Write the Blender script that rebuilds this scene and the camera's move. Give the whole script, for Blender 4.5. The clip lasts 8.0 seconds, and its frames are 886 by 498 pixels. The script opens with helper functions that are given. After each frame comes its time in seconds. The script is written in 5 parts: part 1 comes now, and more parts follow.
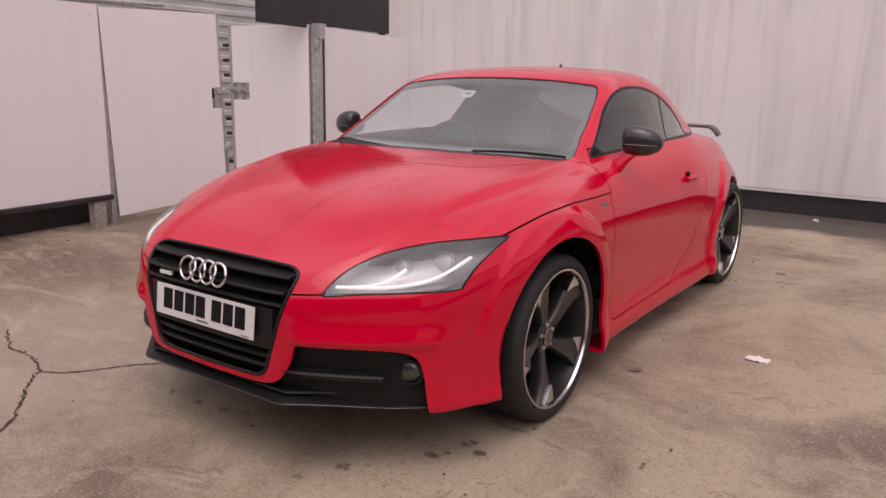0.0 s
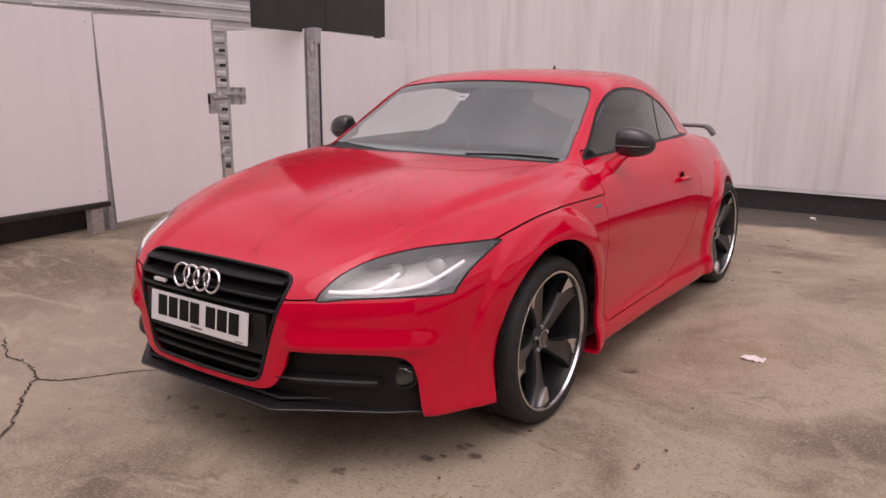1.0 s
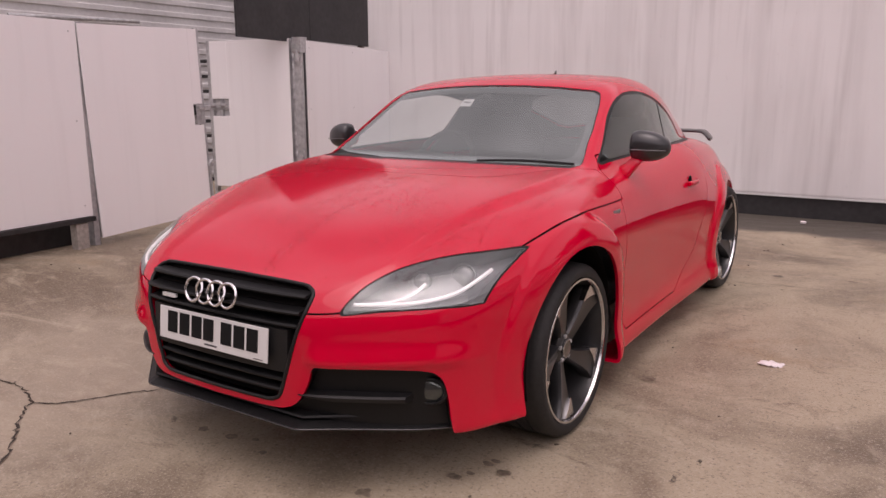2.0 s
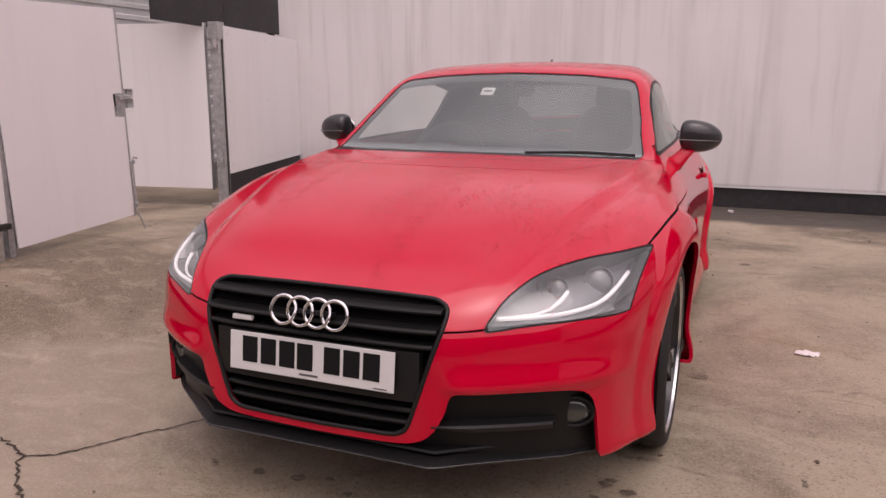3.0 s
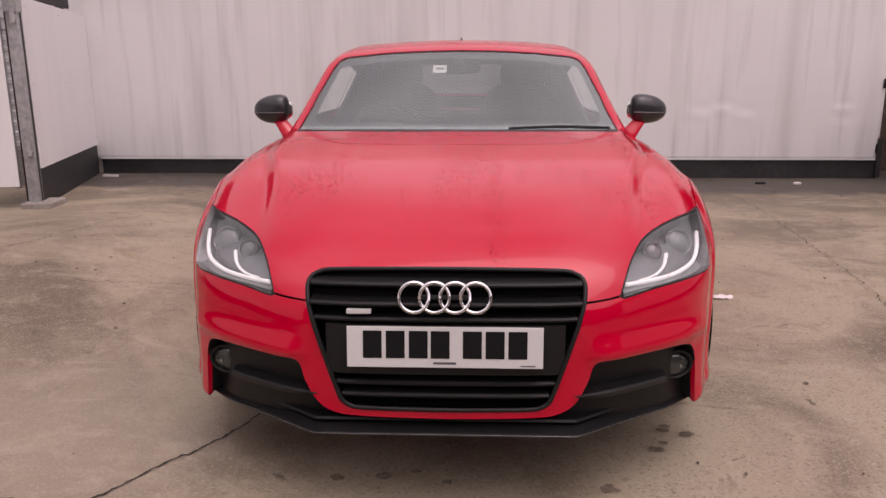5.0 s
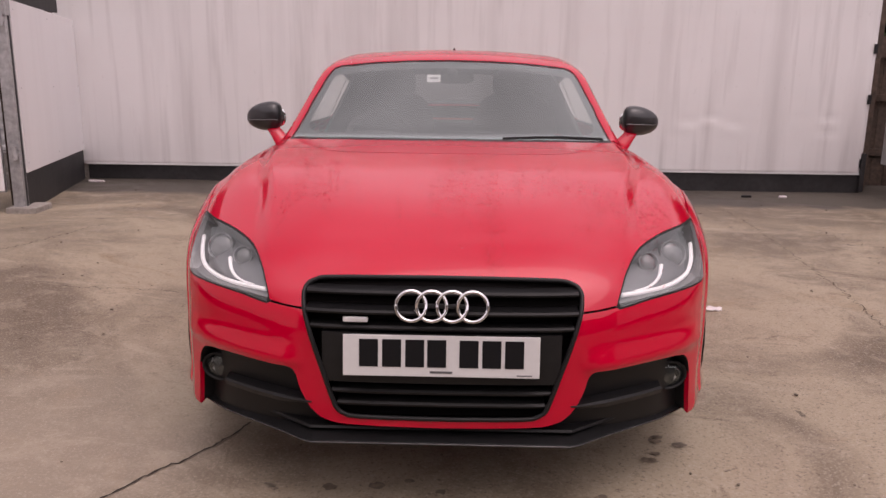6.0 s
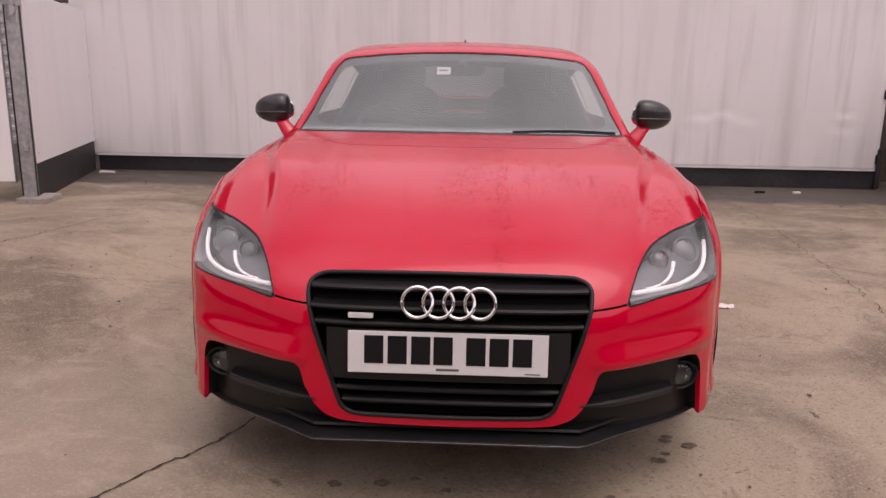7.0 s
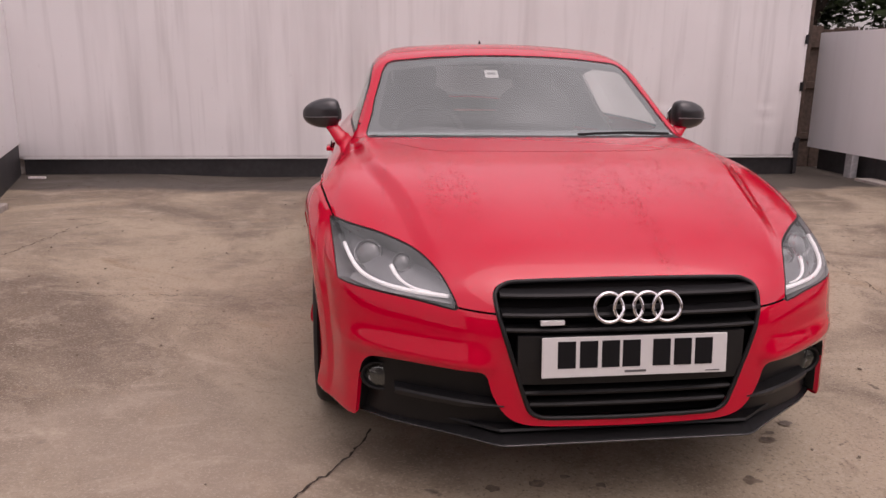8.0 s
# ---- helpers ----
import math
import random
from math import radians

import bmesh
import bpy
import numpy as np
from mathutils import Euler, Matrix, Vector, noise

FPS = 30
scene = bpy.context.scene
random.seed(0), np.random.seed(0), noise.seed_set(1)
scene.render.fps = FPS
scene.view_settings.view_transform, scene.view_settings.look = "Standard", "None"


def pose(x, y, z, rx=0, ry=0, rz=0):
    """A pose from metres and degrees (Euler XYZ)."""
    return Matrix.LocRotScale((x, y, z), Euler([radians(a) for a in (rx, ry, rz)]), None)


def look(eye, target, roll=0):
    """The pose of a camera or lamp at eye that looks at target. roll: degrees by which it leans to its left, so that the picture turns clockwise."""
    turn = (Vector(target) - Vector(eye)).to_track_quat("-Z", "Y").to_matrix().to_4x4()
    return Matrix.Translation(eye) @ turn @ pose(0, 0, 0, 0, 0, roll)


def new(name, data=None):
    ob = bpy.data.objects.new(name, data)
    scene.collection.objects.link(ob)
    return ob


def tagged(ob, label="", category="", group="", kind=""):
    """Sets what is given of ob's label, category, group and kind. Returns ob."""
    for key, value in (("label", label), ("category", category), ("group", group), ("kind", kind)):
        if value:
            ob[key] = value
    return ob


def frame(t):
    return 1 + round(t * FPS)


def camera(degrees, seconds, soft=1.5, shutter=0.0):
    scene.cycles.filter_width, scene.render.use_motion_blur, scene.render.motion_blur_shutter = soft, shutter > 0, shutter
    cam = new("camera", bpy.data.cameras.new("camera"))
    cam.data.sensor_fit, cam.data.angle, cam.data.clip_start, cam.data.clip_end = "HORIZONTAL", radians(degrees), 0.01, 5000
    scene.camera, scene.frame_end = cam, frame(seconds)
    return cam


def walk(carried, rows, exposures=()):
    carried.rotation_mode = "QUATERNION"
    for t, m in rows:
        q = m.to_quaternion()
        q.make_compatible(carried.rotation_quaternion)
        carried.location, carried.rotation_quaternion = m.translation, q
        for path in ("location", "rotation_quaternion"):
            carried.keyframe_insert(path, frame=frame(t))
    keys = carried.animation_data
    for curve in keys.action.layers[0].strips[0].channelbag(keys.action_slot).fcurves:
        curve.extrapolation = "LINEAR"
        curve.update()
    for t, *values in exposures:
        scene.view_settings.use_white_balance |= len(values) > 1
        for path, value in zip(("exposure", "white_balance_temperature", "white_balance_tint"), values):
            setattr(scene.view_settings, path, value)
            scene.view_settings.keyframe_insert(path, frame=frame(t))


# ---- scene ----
cam = camera(60.6, 8.0)
PATH = [
    (0, (2.111, -1.608, 1.263), (0.989, -0.01, 0.829), 1.1),
    (0.5, (2.128, -1.603, 1.272), (1.004, -0.007, 0.839), 0.9),
    (1, (2.136, -1.597, 1.272), (1.012, 0.001, 0.842), 0.4),
    (1.5, (2.122, -1.589, 1.263), (1.0, 0.013, 0.847), 0.2),
    (3, (1.079, -1.729, 1.208), (0.348, 0.086, 0.795), 0.2),
    (3.5, (0.605, -1.78, 1.201), (0.164, 0.12, 0.762), 0.5),
    (4, (0.233, -1.873, 1.191), (0.049, 0.062, 0.718), -1.4),
    (5.5, (0.057, -1.926, 1.188), (-0.001, 0.024, 0.746), 0.3),
    (6, (0.039, -1.924, 1.186), (0.0, 0.028, 0.754), 0.7),
    (6.5, (0.056, -1.911, 1.185), (0.013, 0.039, 0.743), 0.6),
    (7, (0.046, -1.886, 1.184), (-0.02, 0.061, 0.734), 1.0),
    (7.5, (-0.271, -1.895, 1.191), (-0.211, 0.052, 0.737), 1.8),
    (8, (-0.764, -1.882, 1.233), (-0.519, 0.047, 0.763), 0.7),
]
walk(cam, [(t, look(eye, target, roll)) for t, eye, target, roll in PATH], [(0.0, -1.27, 7050, 32), (8.0, -1.27, 7050, 32)])

# ---- light ----
world = bpy.data.worlds.new("overcast_sky")
scene.world = world
world.use_nodes = True
wn, wl = world.node_tree.nodes, world.node_tree.links
wn.clear()
sky = wn.new("ShaderNodeTexSky")
sky.sky_type, sky.sun_disc = "NISHITA", False
sky.sun_elevation, sky.sun_rotation = radians(72), radians(150)
sky.dust_density, sky.ozone_density = 2.0, 0.6
grey = wn.new("ShaderNodeHueSaturation")
grey.inputs["Saturation"].default_value = 0.12
coord = wn.new("ShaderNodeTexCoord")
cloud = wn.new("ShaderNodeTexNoise")
cloud.inputs["Scale"].default_value, cloud.inputs["Detail"].default_value = 1.5, 4
ramp = wn.new("ShaderNodeMapRange")
ramp.inputs["From Min"].default_value, ramp.inputs["From Max"].default_value = 0.3, 0.7
ramp.inputs["To Min"].default_value, ramp.inputs["To Max"].default_value = 0.6, 1.4
mixc = wn.new("ShaderNodeMix")
mixc.data_type, mixc.blend_type = "RGBA", "MULTIPLY"
mixc.inputs["Factor"].default_value = 1.0
bg = wn.new("ShaderNodeBackground")
bg.inputs["Strength"].default_value = 0.15
wout = wn.new("ShaderNodeOutputWorld")
wl.new(sky.outputs[0], grey.inputs["Color"])
wl.new(coord.outputs["Generated"], cloud.inputs["Vector"])
wl.new(cloud.outputs[0], ramp.inputs["Value"])
wl.new(grey.outputs[0], mixc.inputs[6])
wl.new(ramp.outputs[0], mixc.inputs[7])
# an overcast sky is brightest overhead
up = wn.new("ShaderNodeSeparateXYZ")
dome = wn.new("ShaderNodeMapRange")
dome.inputs["From Min"].default_value, dome.inputs["From Max"].default_value = 0.0, 1.0
dome.inputs["To Min"].default_value, dome.inputs["To Max"].default_value = 2.0, 4.4
mixd = wn.new("ShaderNodeMix")
mixd.data_type, mixd.blend_type = "RGBA", "MULTIPLY"
mixd.inputs["Factor"].default_value = 1.0
wl.new(coord.outputs["Generated"], up.inputs[0])
wl.new(up.outputs["Z"], dome.inputs["Value"])
wl.new(mixc.outputs[2], mixd.inputs[6])
wl.new(dome.outputs[0], mixd.inputs[7])
wl.new(mixd.outputs[2], bg.inputs["Color"])
wl.new(bg.outputs[0], wout.inputs["Surface"])

sun = new("sun", bpy.data.lights.new("sun", "SUN"))
sun.data.energy, sun.data.angle, sun.data.color = 1.5, radians(60), (1.0, 0.96, 0.9)
sun.matrix_world = look((2.2, -2.8, 10), (0, 1, 0))

# ---- materials ----
def material(name, base, rough=0.5, metal=0.0, coat=0.0, grain=0.0, scale=40.0, bump=0.0, stain=0.0, stain_scale=2.0, spec=0.5, vary=0.0):
    """A surface with variation at two scales: fine grain and broad stains, and a fine relief."""
    m = bpy.data.materials.new(name)
    m.use_nodes = True
    n, l = m.node_tree.nodes, m.node_tree.links
    p = n["Principled BSDF"]
    p.inputs["Base Color"].default_value = (*base, 1)
    p.inputs["Roughness"].default_value, p.inputs["Metallic"].default_value = rough, metal
    p.inputs["Coat Weight"].default_value, p.inputs["Coat Roughness"].default_value = coat, 0.03
    p.inputs["Specular IOR Level"].default_value = spec
    c = n.new("ShaderNodeTexCoord")
    colour = None
    if grain or stain or vary:
        rgb = n.new("ShaderNodeRGB")
        rgb.outputs[0].default_value = (*base, 1)
        colour = rgb.outputs[0]
        for amount, size, detail in ((grain, scale, 4), (stain, stain_scale, 7)):
            if amount:
                t = n.new("ShaderNodeTexNoise")
                t.inputs["Scale"].default_value, t.inputs["Detail"].default_value = size, detail
                l.new(c.outputs["Object"], t.inputs["Vector"])
                r = n.new("ShaderNodeMapRange")
                r.inputs["From Min"].default_value, r.inputs["From Max"].default_value = 0.3, 0.7
                r.inputs["To Min"].default_value, r.inputs["To Max"].default_value = 1 - amount, 1 + amount
                l.new(t.outputs[0], r.inputs["Value"])
                x = n.new("ShaderNodeMix")
                x.data_type, x.blend_type = "RGBA", "MULTIPLY"
                x.inputs["Factor"].default_value = 1
                l.new(colour, x.inputs[6])
                l.new(r.outputs[0], x.inputs[7])
                colour = x.outputs[2]
        l.new(colour, p.inputs["Base Color"])
    if bump:
        t = n.new("ShaderNodeTexNoise")
        t.inputs["Scale"].default_value, t.inputs["Detail"].default_value = scale * 1.7, 6
        l.new(c.outputs["Object"], t.inputs["Vector"])
        b = n.new("ShaderNodeBump")
        b.inputs["Strength"].default_value, b.inputs["Distance"].default_value = bump, 0.004
        l.new(t.outputs[0], b.inputs["Height"])
        l.new(b.outputs[0], p.inputs["Normal"])
    return m


def glass(name, tint, gloss_min=0.08, haze=0.0, rough=0.0, gloss_max=0.95):
    """A thin pane: clear with a tint, gloss that grows as it is seen aslant, and a film of wet haze."""
    m = bpy.data.materials.new(name)
    m.use_nodes = True
    n, l = m.node_tree.nodes, m.node_tree.links
    n.clear()
    clear, gloss, rake = n.new("ShaderNodeBsdfTransparent"), n.new("ShaderNodeBsdfGlossy"), n.new("ShaderNodeLayerWeight")
    rake.inputs["Blend"].default_value = 0.5
    steep, fres = n.new("ShaderNodeMath"), n.new("ShaderNodeMapRange")
    steep.operation = "POWER"
    steep.inputs[1].default_value = 4.0
    l.new(rake.outputs["Facing"], steep.inputs[0])
    l.new(steep.outputs[0], fres.inputs["Value"])
    fres.inputs["To Min"].default_value, fres.inputs["To Max"].default_value = gloss_min, gloss_max
    clear.inputs["Color"].default_value = (*tint, 1)
    gloss.inputs["Roughness"].default_value = rough
    film, wet, mix, end = n.new("ShaderNodeBsdfDiffuse"), n.new("ShaderNodeMixShader"), n.new("ShaderNodeMixShader"), n.new("ShaderNodeOutputMaterial")
    film.inputs["Color"].default_value = (0.68, 0.74, 0.71, 1)
    gloss.inputs["Color"].default_value = (0.92, 1.0, 0.97, 1)
    wet.inputs[0].default_value = haze
    l.new(clear.outputs[0], wet.inputs[1])
    l.new(film.outputs[0], wet.inputs[2])
    l.new(fres.outputs[0], mix.inputs[0])
    l.new(wet.outputs[0], mix.inputs[1])
    l.new(gloss.outputs[0], mix.inputs[2])
    l.new(mix.outputs[0], end.inputs[0])
    return m


def concrete_material():
    """Weathered concrete yard: pale patches, brown damp stains, grit and pits."""
    m = material("yard_concrete", (0.3, 0.24, 0.185), 0.75, bump=0.55, scale=45)
    n, l = m.node_tree.nodes, m.node_tree.links
    p = n["Principled BSDF"]
    c = n.new("ShaderNodeTexCoord")

    def cloudy(scale, detail, lo, hi, rough=0.6, warp=0.0, stretch=(1, 1, 1)):
        mp = n.new("ShaderNodeMapping")
        mp.inputs["Scale"].default_value = stretch
        l.new(c.outputs["Object"], mp.inputs["Vector"])
        t = n.new("ShaderNodeTexNoise")
        t.inputs["Scale"].default_value, t.inputs["Detail"].default_value = scale, detail
        t.inputs["Roughness"].default_value, t.inputs["Distortion"].default_value = rough, warp
        l.new(mp.outputs[0], t.inputs["Vector"])
        r = n.new("ShaderNodeMapRange")
        r.inputs["From Min"].default_value, r.inputs["From Max"].default_value = lo, hi
        l.new(t.outputs[0], r.inputs["Value"])
        return r.outputs[0]

    def over(a, b, f, kind="MIX"):
        x = n.new("ShaderNodeMix")
        x.data_type, x.blend_type = "RGBA", kind
        l.new(f, x.inputs["Factor"])
        for v, s in ((a, x.inputs[6]), (b, x.inputs[7])):
            if isinstance(v, tuple):
                s.default_value = (*v, 1)
            else:
                l.new(v, s)
        return x.outputs[2]

    damp = cloudy(0.6, 9, 0.43, 0.57, 0.66, 0.8)
    col = over((0.355, 0.295, 0.212), (0.140, 0.103, 0.067), damp)
    col = over(col, (0.396, 0.334, 0.249), cloudy(1.4, 10, 0.55, 0.68, 0.74, 1.0, (1, 2.2, 1)))
    col = over(col, (0.112, 0.080, 0.054), cloudy(2.1, 10, 0.57, 0.70, 0.74, 1.2, (0.8, 1.9, 1)))
    col = over(col, (0.241, 0.165, 0.095), cloudy(0.9, 8, 0.58, 0.72, 0.7, 1.0, (1.0, 1.6, 1)))
    col = over(col, (0.353, 0.292, 0.216), cloudy(5.5, 8, 0.50, 0.72, 0.75, 0.6))
    col = over(col, (0.146, 0.108, 0.075), cloudy(7.0, 8, 0.56, 0.80, 0.75, 0.8))
    col = over(col, (0.447, 0.389, 0.315), cloudy(110, 4, 0.52, 0.74, 0.7))
    col = over(col, (0.103, 0.076, 0.054), cloudy(80, 4, 0.54, 0.74, 0.7))
    col = over(col, (0.060, 0.046, 0.035), cloudy(9, 5, 0.69, 0.75, 0.6, 0.5))
    # a paler patch beside the car's nose, its edge broken by noise
    spot, far, paler = n.new("ShaderNodeVectorMath"), n.new("ShaderNodeMath"), n.new("ShaderNodeMapRange")
    spot.operation = "DISTANCE"
    spot.inputs[1].default_value = (-1.25, 0.35, 0.0)
    l.new(c.outputs["Object"], spot.inputs[0])
    far.operation = "MULTIPLY_ADD"
    far.inputs[1].default_value = 0.7
    l.new(cloudy(1.6, 8, 0.3, 0.7, 0.7, 0.8), far.inputs[0])
    l.new(spot.outputs["Value"], far.inputs[2])
    paler.inputs["From Min"].default_value, paler.inputs["From Max"].default_value = 1.5, 0.7
    paler.inputs["To Max"].default_value = 0.5
    l.new(far.outputs[0], paler.inputs["Value"])
    col = over(col, (0.430, 0.363, 0.282), paler.outputs[0])
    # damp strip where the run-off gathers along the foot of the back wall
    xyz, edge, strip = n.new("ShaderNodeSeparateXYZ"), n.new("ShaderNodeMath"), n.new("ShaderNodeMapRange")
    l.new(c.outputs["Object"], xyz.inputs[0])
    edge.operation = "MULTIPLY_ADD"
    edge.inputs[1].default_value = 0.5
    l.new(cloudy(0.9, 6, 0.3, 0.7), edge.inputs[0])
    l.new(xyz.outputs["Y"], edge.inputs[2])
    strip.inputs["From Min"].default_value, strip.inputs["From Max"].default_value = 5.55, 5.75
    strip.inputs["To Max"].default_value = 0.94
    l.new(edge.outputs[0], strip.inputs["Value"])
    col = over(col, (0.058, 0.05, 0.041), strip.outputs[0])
    l.new(col, p.inputs["Base Color"])
    wet = n.new("ShaderNodeMapRange")
    wet.inputs["To Min"].default_value, wet.inputs["To Max"].default_value = 0.8, 0.5
    l.new(damp, wet.inputs["Value"])
    l.new(wet.outputs[0], p.inputs["Roughness"])
    return m


def wall_material(name, base, streak=0.3):
    """Painted sheet, with grime that has run down it and faint blotches."""
    m = material(name, base, 0.55, bump=0.12, scale=14)
    n, l = m.node_tree.nodes, m.node_tree.links
    p = n["Principled BSDF"]
    c = n.new("ShaderNodeTexCoord")
    col = None
    for size, stretch, lo, hi, amount in ((3.0, (1, 1, 0.08), 0.5, 0.75, streak), (11.0, (1, 1, 0.06), 0.55, 0.78, streak * 0.8), (0.7, (1, 1, 1), 0.4, 0.75, streak * 0.45), (26.0, (1, 1, 0.5), 0.68, 0.8, streak * 0.5)):
        mp = n.new("ShaderNodeMapping")
        mp.inputs["Scale"].default_value = stretch
        l.new(c.outputs["Object"], mp.inputs["Vector"])
        t = n.new("ShaderNodeTexNoise")
        t.inputs["Scale"].default_value, t.inputs["Detail"].default_value = size, 6
        l.new(mp.outputs[0], t.inputs["Vector"])
        r = n.new("ShaderNodeMapRange")
        r.inputs["From Min"].default_value, r.inputs["From Max"].default_value = lo, hi
        r.inputs["To Max"].default_value = amount
        l.new(t.outputs[0], r.inputs["Value"])
        x = n.new("ShaderNodeMix")
        x.data_type = "RGBA"
        l.new(r.outputs[0], x.inputs["Factor"])
        if col is None:
            x.inputs[6].default_value = (*base, 1)
        else:
            l.new(col, x.inputs[6])
        x.inputs[7].default_value = (0.33, 0.305, 0.29, 1)
        col = x.outputs[2]
    l.new(col, p.inputs["Base Color"])
    return m


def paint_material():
    """Red paint under clear lacquer; a film of fine rain lies on the faces that look up and blurs their gloss. A
    raised coat index also puts extra sky sheen there.
    """
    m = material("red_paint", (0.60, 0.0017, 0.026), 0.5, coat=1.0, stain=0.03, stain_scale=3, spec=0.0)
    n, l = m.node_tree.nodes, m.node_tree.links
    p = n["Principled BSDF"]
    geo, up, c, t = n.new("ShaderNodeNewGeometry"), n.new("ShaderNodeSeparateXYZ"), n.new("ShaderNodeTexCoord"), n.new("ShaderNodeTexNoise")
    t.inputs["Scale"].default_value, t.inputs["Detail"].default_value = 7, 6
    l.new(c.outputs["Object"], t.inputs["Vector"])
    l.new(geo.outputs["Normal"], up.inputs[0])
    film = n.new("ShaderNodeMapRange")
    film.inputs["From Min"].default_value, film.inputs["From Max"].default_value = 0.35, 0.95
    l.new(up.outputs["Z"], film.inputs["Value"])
    up_sheen = n.new("ShaderNodeMath")
    up_sheen.operation = "MULTIPLY"
    l.new(film.outputs[0], up_sheen.inputs[0])
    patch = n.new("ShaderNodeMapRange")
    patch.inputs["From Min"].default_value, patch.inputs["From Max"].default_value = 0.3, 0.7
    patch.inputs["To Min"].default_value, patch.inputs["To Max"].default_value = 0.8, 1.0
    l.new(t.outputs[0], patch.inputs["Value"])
    l.new(patch.outputs[0], up_sheen.inputs[1])
    # upward faces get a blurrier coat and a higher index, for added sky sheen
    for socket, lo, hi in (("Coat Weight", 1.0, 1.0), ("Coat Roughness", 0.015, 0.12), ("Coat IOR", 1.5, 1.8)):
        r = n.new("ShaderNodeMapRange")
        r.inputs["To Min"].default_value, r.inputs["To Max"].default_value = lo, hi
        l.new(up_sheen.outputs[0], r.inputs["Value"])
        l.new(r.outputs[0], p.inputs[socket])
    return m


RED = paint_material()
SEAM = material("panel_gap", (0.008, 0.007, 0.007), 0.9, spec=0.05)
GLOSS = material("gloss_black", (0.012, 0.012, 0.013), 0.15, coat=0.8, grain=0.1, scale=80)
TRIM = material("black_plastic", (0.013, 0.013, 0.0135), 0.45, grain=0.2, scale=300, bump=0.05, spec=0.3)
MIRROR_BLACK = material("mirror_black", (0.022, 0.022, 0.024), 0.28, coat=0.4, grain=0.15, scale=200)
GRILLE_BLACK = material("grille_black", (0.009, 0.009, 0.0095), 0.42, grain=0.15, scale=200, spec=0.25)
RUBBER = material("tyre_rubber", (0.013, 0.0125, 0.0125), 0.7, grain=0.25, scale=60, bump=0.2)
ALLOY = material("polished_alloy", (0.62, 0.62, 0.63), 0.22, metal=1.0, grain=0.06, scale=120)
DARK_ALLOY = material("black_alloy", (0.014, 0.014, 0.015), 0.36, coat=0.3, grain=0.1, scale=80)
DISC = material("brake_disc", (0.35, 0.34, 0.33), 0.35, metal=1.0, grain=0.15, scale=90)
CHROME = material("chrome", (0.85, 0.85, 0.86), 0.06, metal=1.0, grain=0.02, scale=60)
SILVER = material("lamp_silver", (0.42, 0.42, 0.43), 0.3, metal=0.75, grain=0.08, scale=70)
LAMP_GREY = material("lamp_bezel_grey", (0.12, 0.12, 0.125), 0.35, metal=0.3, grain=0.08, scale=70)
LAMP_BOWL = material("lamp_bowl_silver", (0.29, 0.29, 0.30), 0.34, metal=0.55, grain=0.12, scale=60)
# white plastic of an unlit lamp; emission is added to brighten the strips
STRIP_GLOW = material("light_strip", (0.9, 0.9, 0.9), 0.25, grain=0.02)
STRIP_GLOW.node_tree.nodes["Principled BSDF"].inputs["Emission Color"].default_value = (1, 1, 1, 1)
STRIP_GLOW.node_tree.nodes["Principled BSDF"].inputs["Emission Strength"].default_value = 0.7
PLATE = material("plate_white", (0.68, 0.68, 0.67), 0.4, grain=0.02, scale=60)
INK = material("plate_black", (0.010, 0.010, 0.011), 0.6, spec=0.15)
CABIN = material("cabin_black", (0.018, 0.017, 0.017), 0.7, grain=0.2, scale=90, bump=0.1)
LEATHER = material("black_leather", (0.025, 0.023, 0.022), 0.5, grain=0.2, scale=70, bump=0.15)
SCREEN = glass("windscreen_glass", (0.98, 1.0, 0.985), 0.29, 0.02)
PANE = glass("side_glass", (0.97, 0.99, 0.98), 0.07, 0.01)
DARK_PANE = glass("rear_glass", (0.18, 0.19, 0.19), 0.12, 0.03)
LENS = glass("lamp_lens", (0.95, 0.96, 0.96), 0.09, 0.03, 0.0, 0.45)
EYE = material("projector_glass", (0.20, 0.202, 0.208), 0.22, coat=1.0, grain=0.05, scale=60)
FRIT = material("printed_border", (0.03, 0.03, 0.032), 0.6, grain=0.1, scale=200)
STEEL = material("galvanised_steel", (0.42, 0.42, 0.425), 0.5, metal=0.35, grain=0.2, scale=30, stain=0.2, bump=0.1)
WALL = wall_material("white_wall_sheet", (0.79, 0.775, 0.77), 0.34)
BOARD = wall_material("white_board", (0.84, 0.825, 0.83), 0.08)
BLACK_BOARD = material("black_board", (0.022, 0.021, 0.022), 0.6, grain=0.25, scale=20, stain=0.3, stain_scale=3, bump=0.2)
BROWN = material("old_brown_timber", (0.075, 0.05, 0.037), 0.75, grain=0.35, scale=25, stain=0.35, bump=0.4)
CLAD = material("grey_cladding", (0.55, 0.54, 0.535), 0.5, metal=0.1, grain=0.06, scale=20, stain=0.12)
KERB = material("kerb_concrete", (0.33, 0.30, 0.27), 0.8, grain=0.2, scale=40, stain=0.25, bump=0.4)
DARK_WALL = material("shade_wall_dark", (0.17, 0.155, 0.145), 0.85, grain=0.2, scale=20, stain=0.3, stain_scale=0.8, bump=0.3)
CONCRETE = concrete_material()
PAPER = material("wet_paper", (0.78, 0.72, 0.72), 0.7, grain=0.08, scale=60, bump=0.2)
BARK = material("bark", (0.06, 0.045, 0.035), 0.85, grain=0.3, scale=30, bump=0.5)
LEAF = material("leaf_green", (0.045, 0.075, 0.025), 0.55, grain=0.3, scale=8, stain=0.4, stain_scale=1.5)
GRIT = material("grit", (0.16, 0.13, 0.10), 0.9, grain=0.4, scale=60)
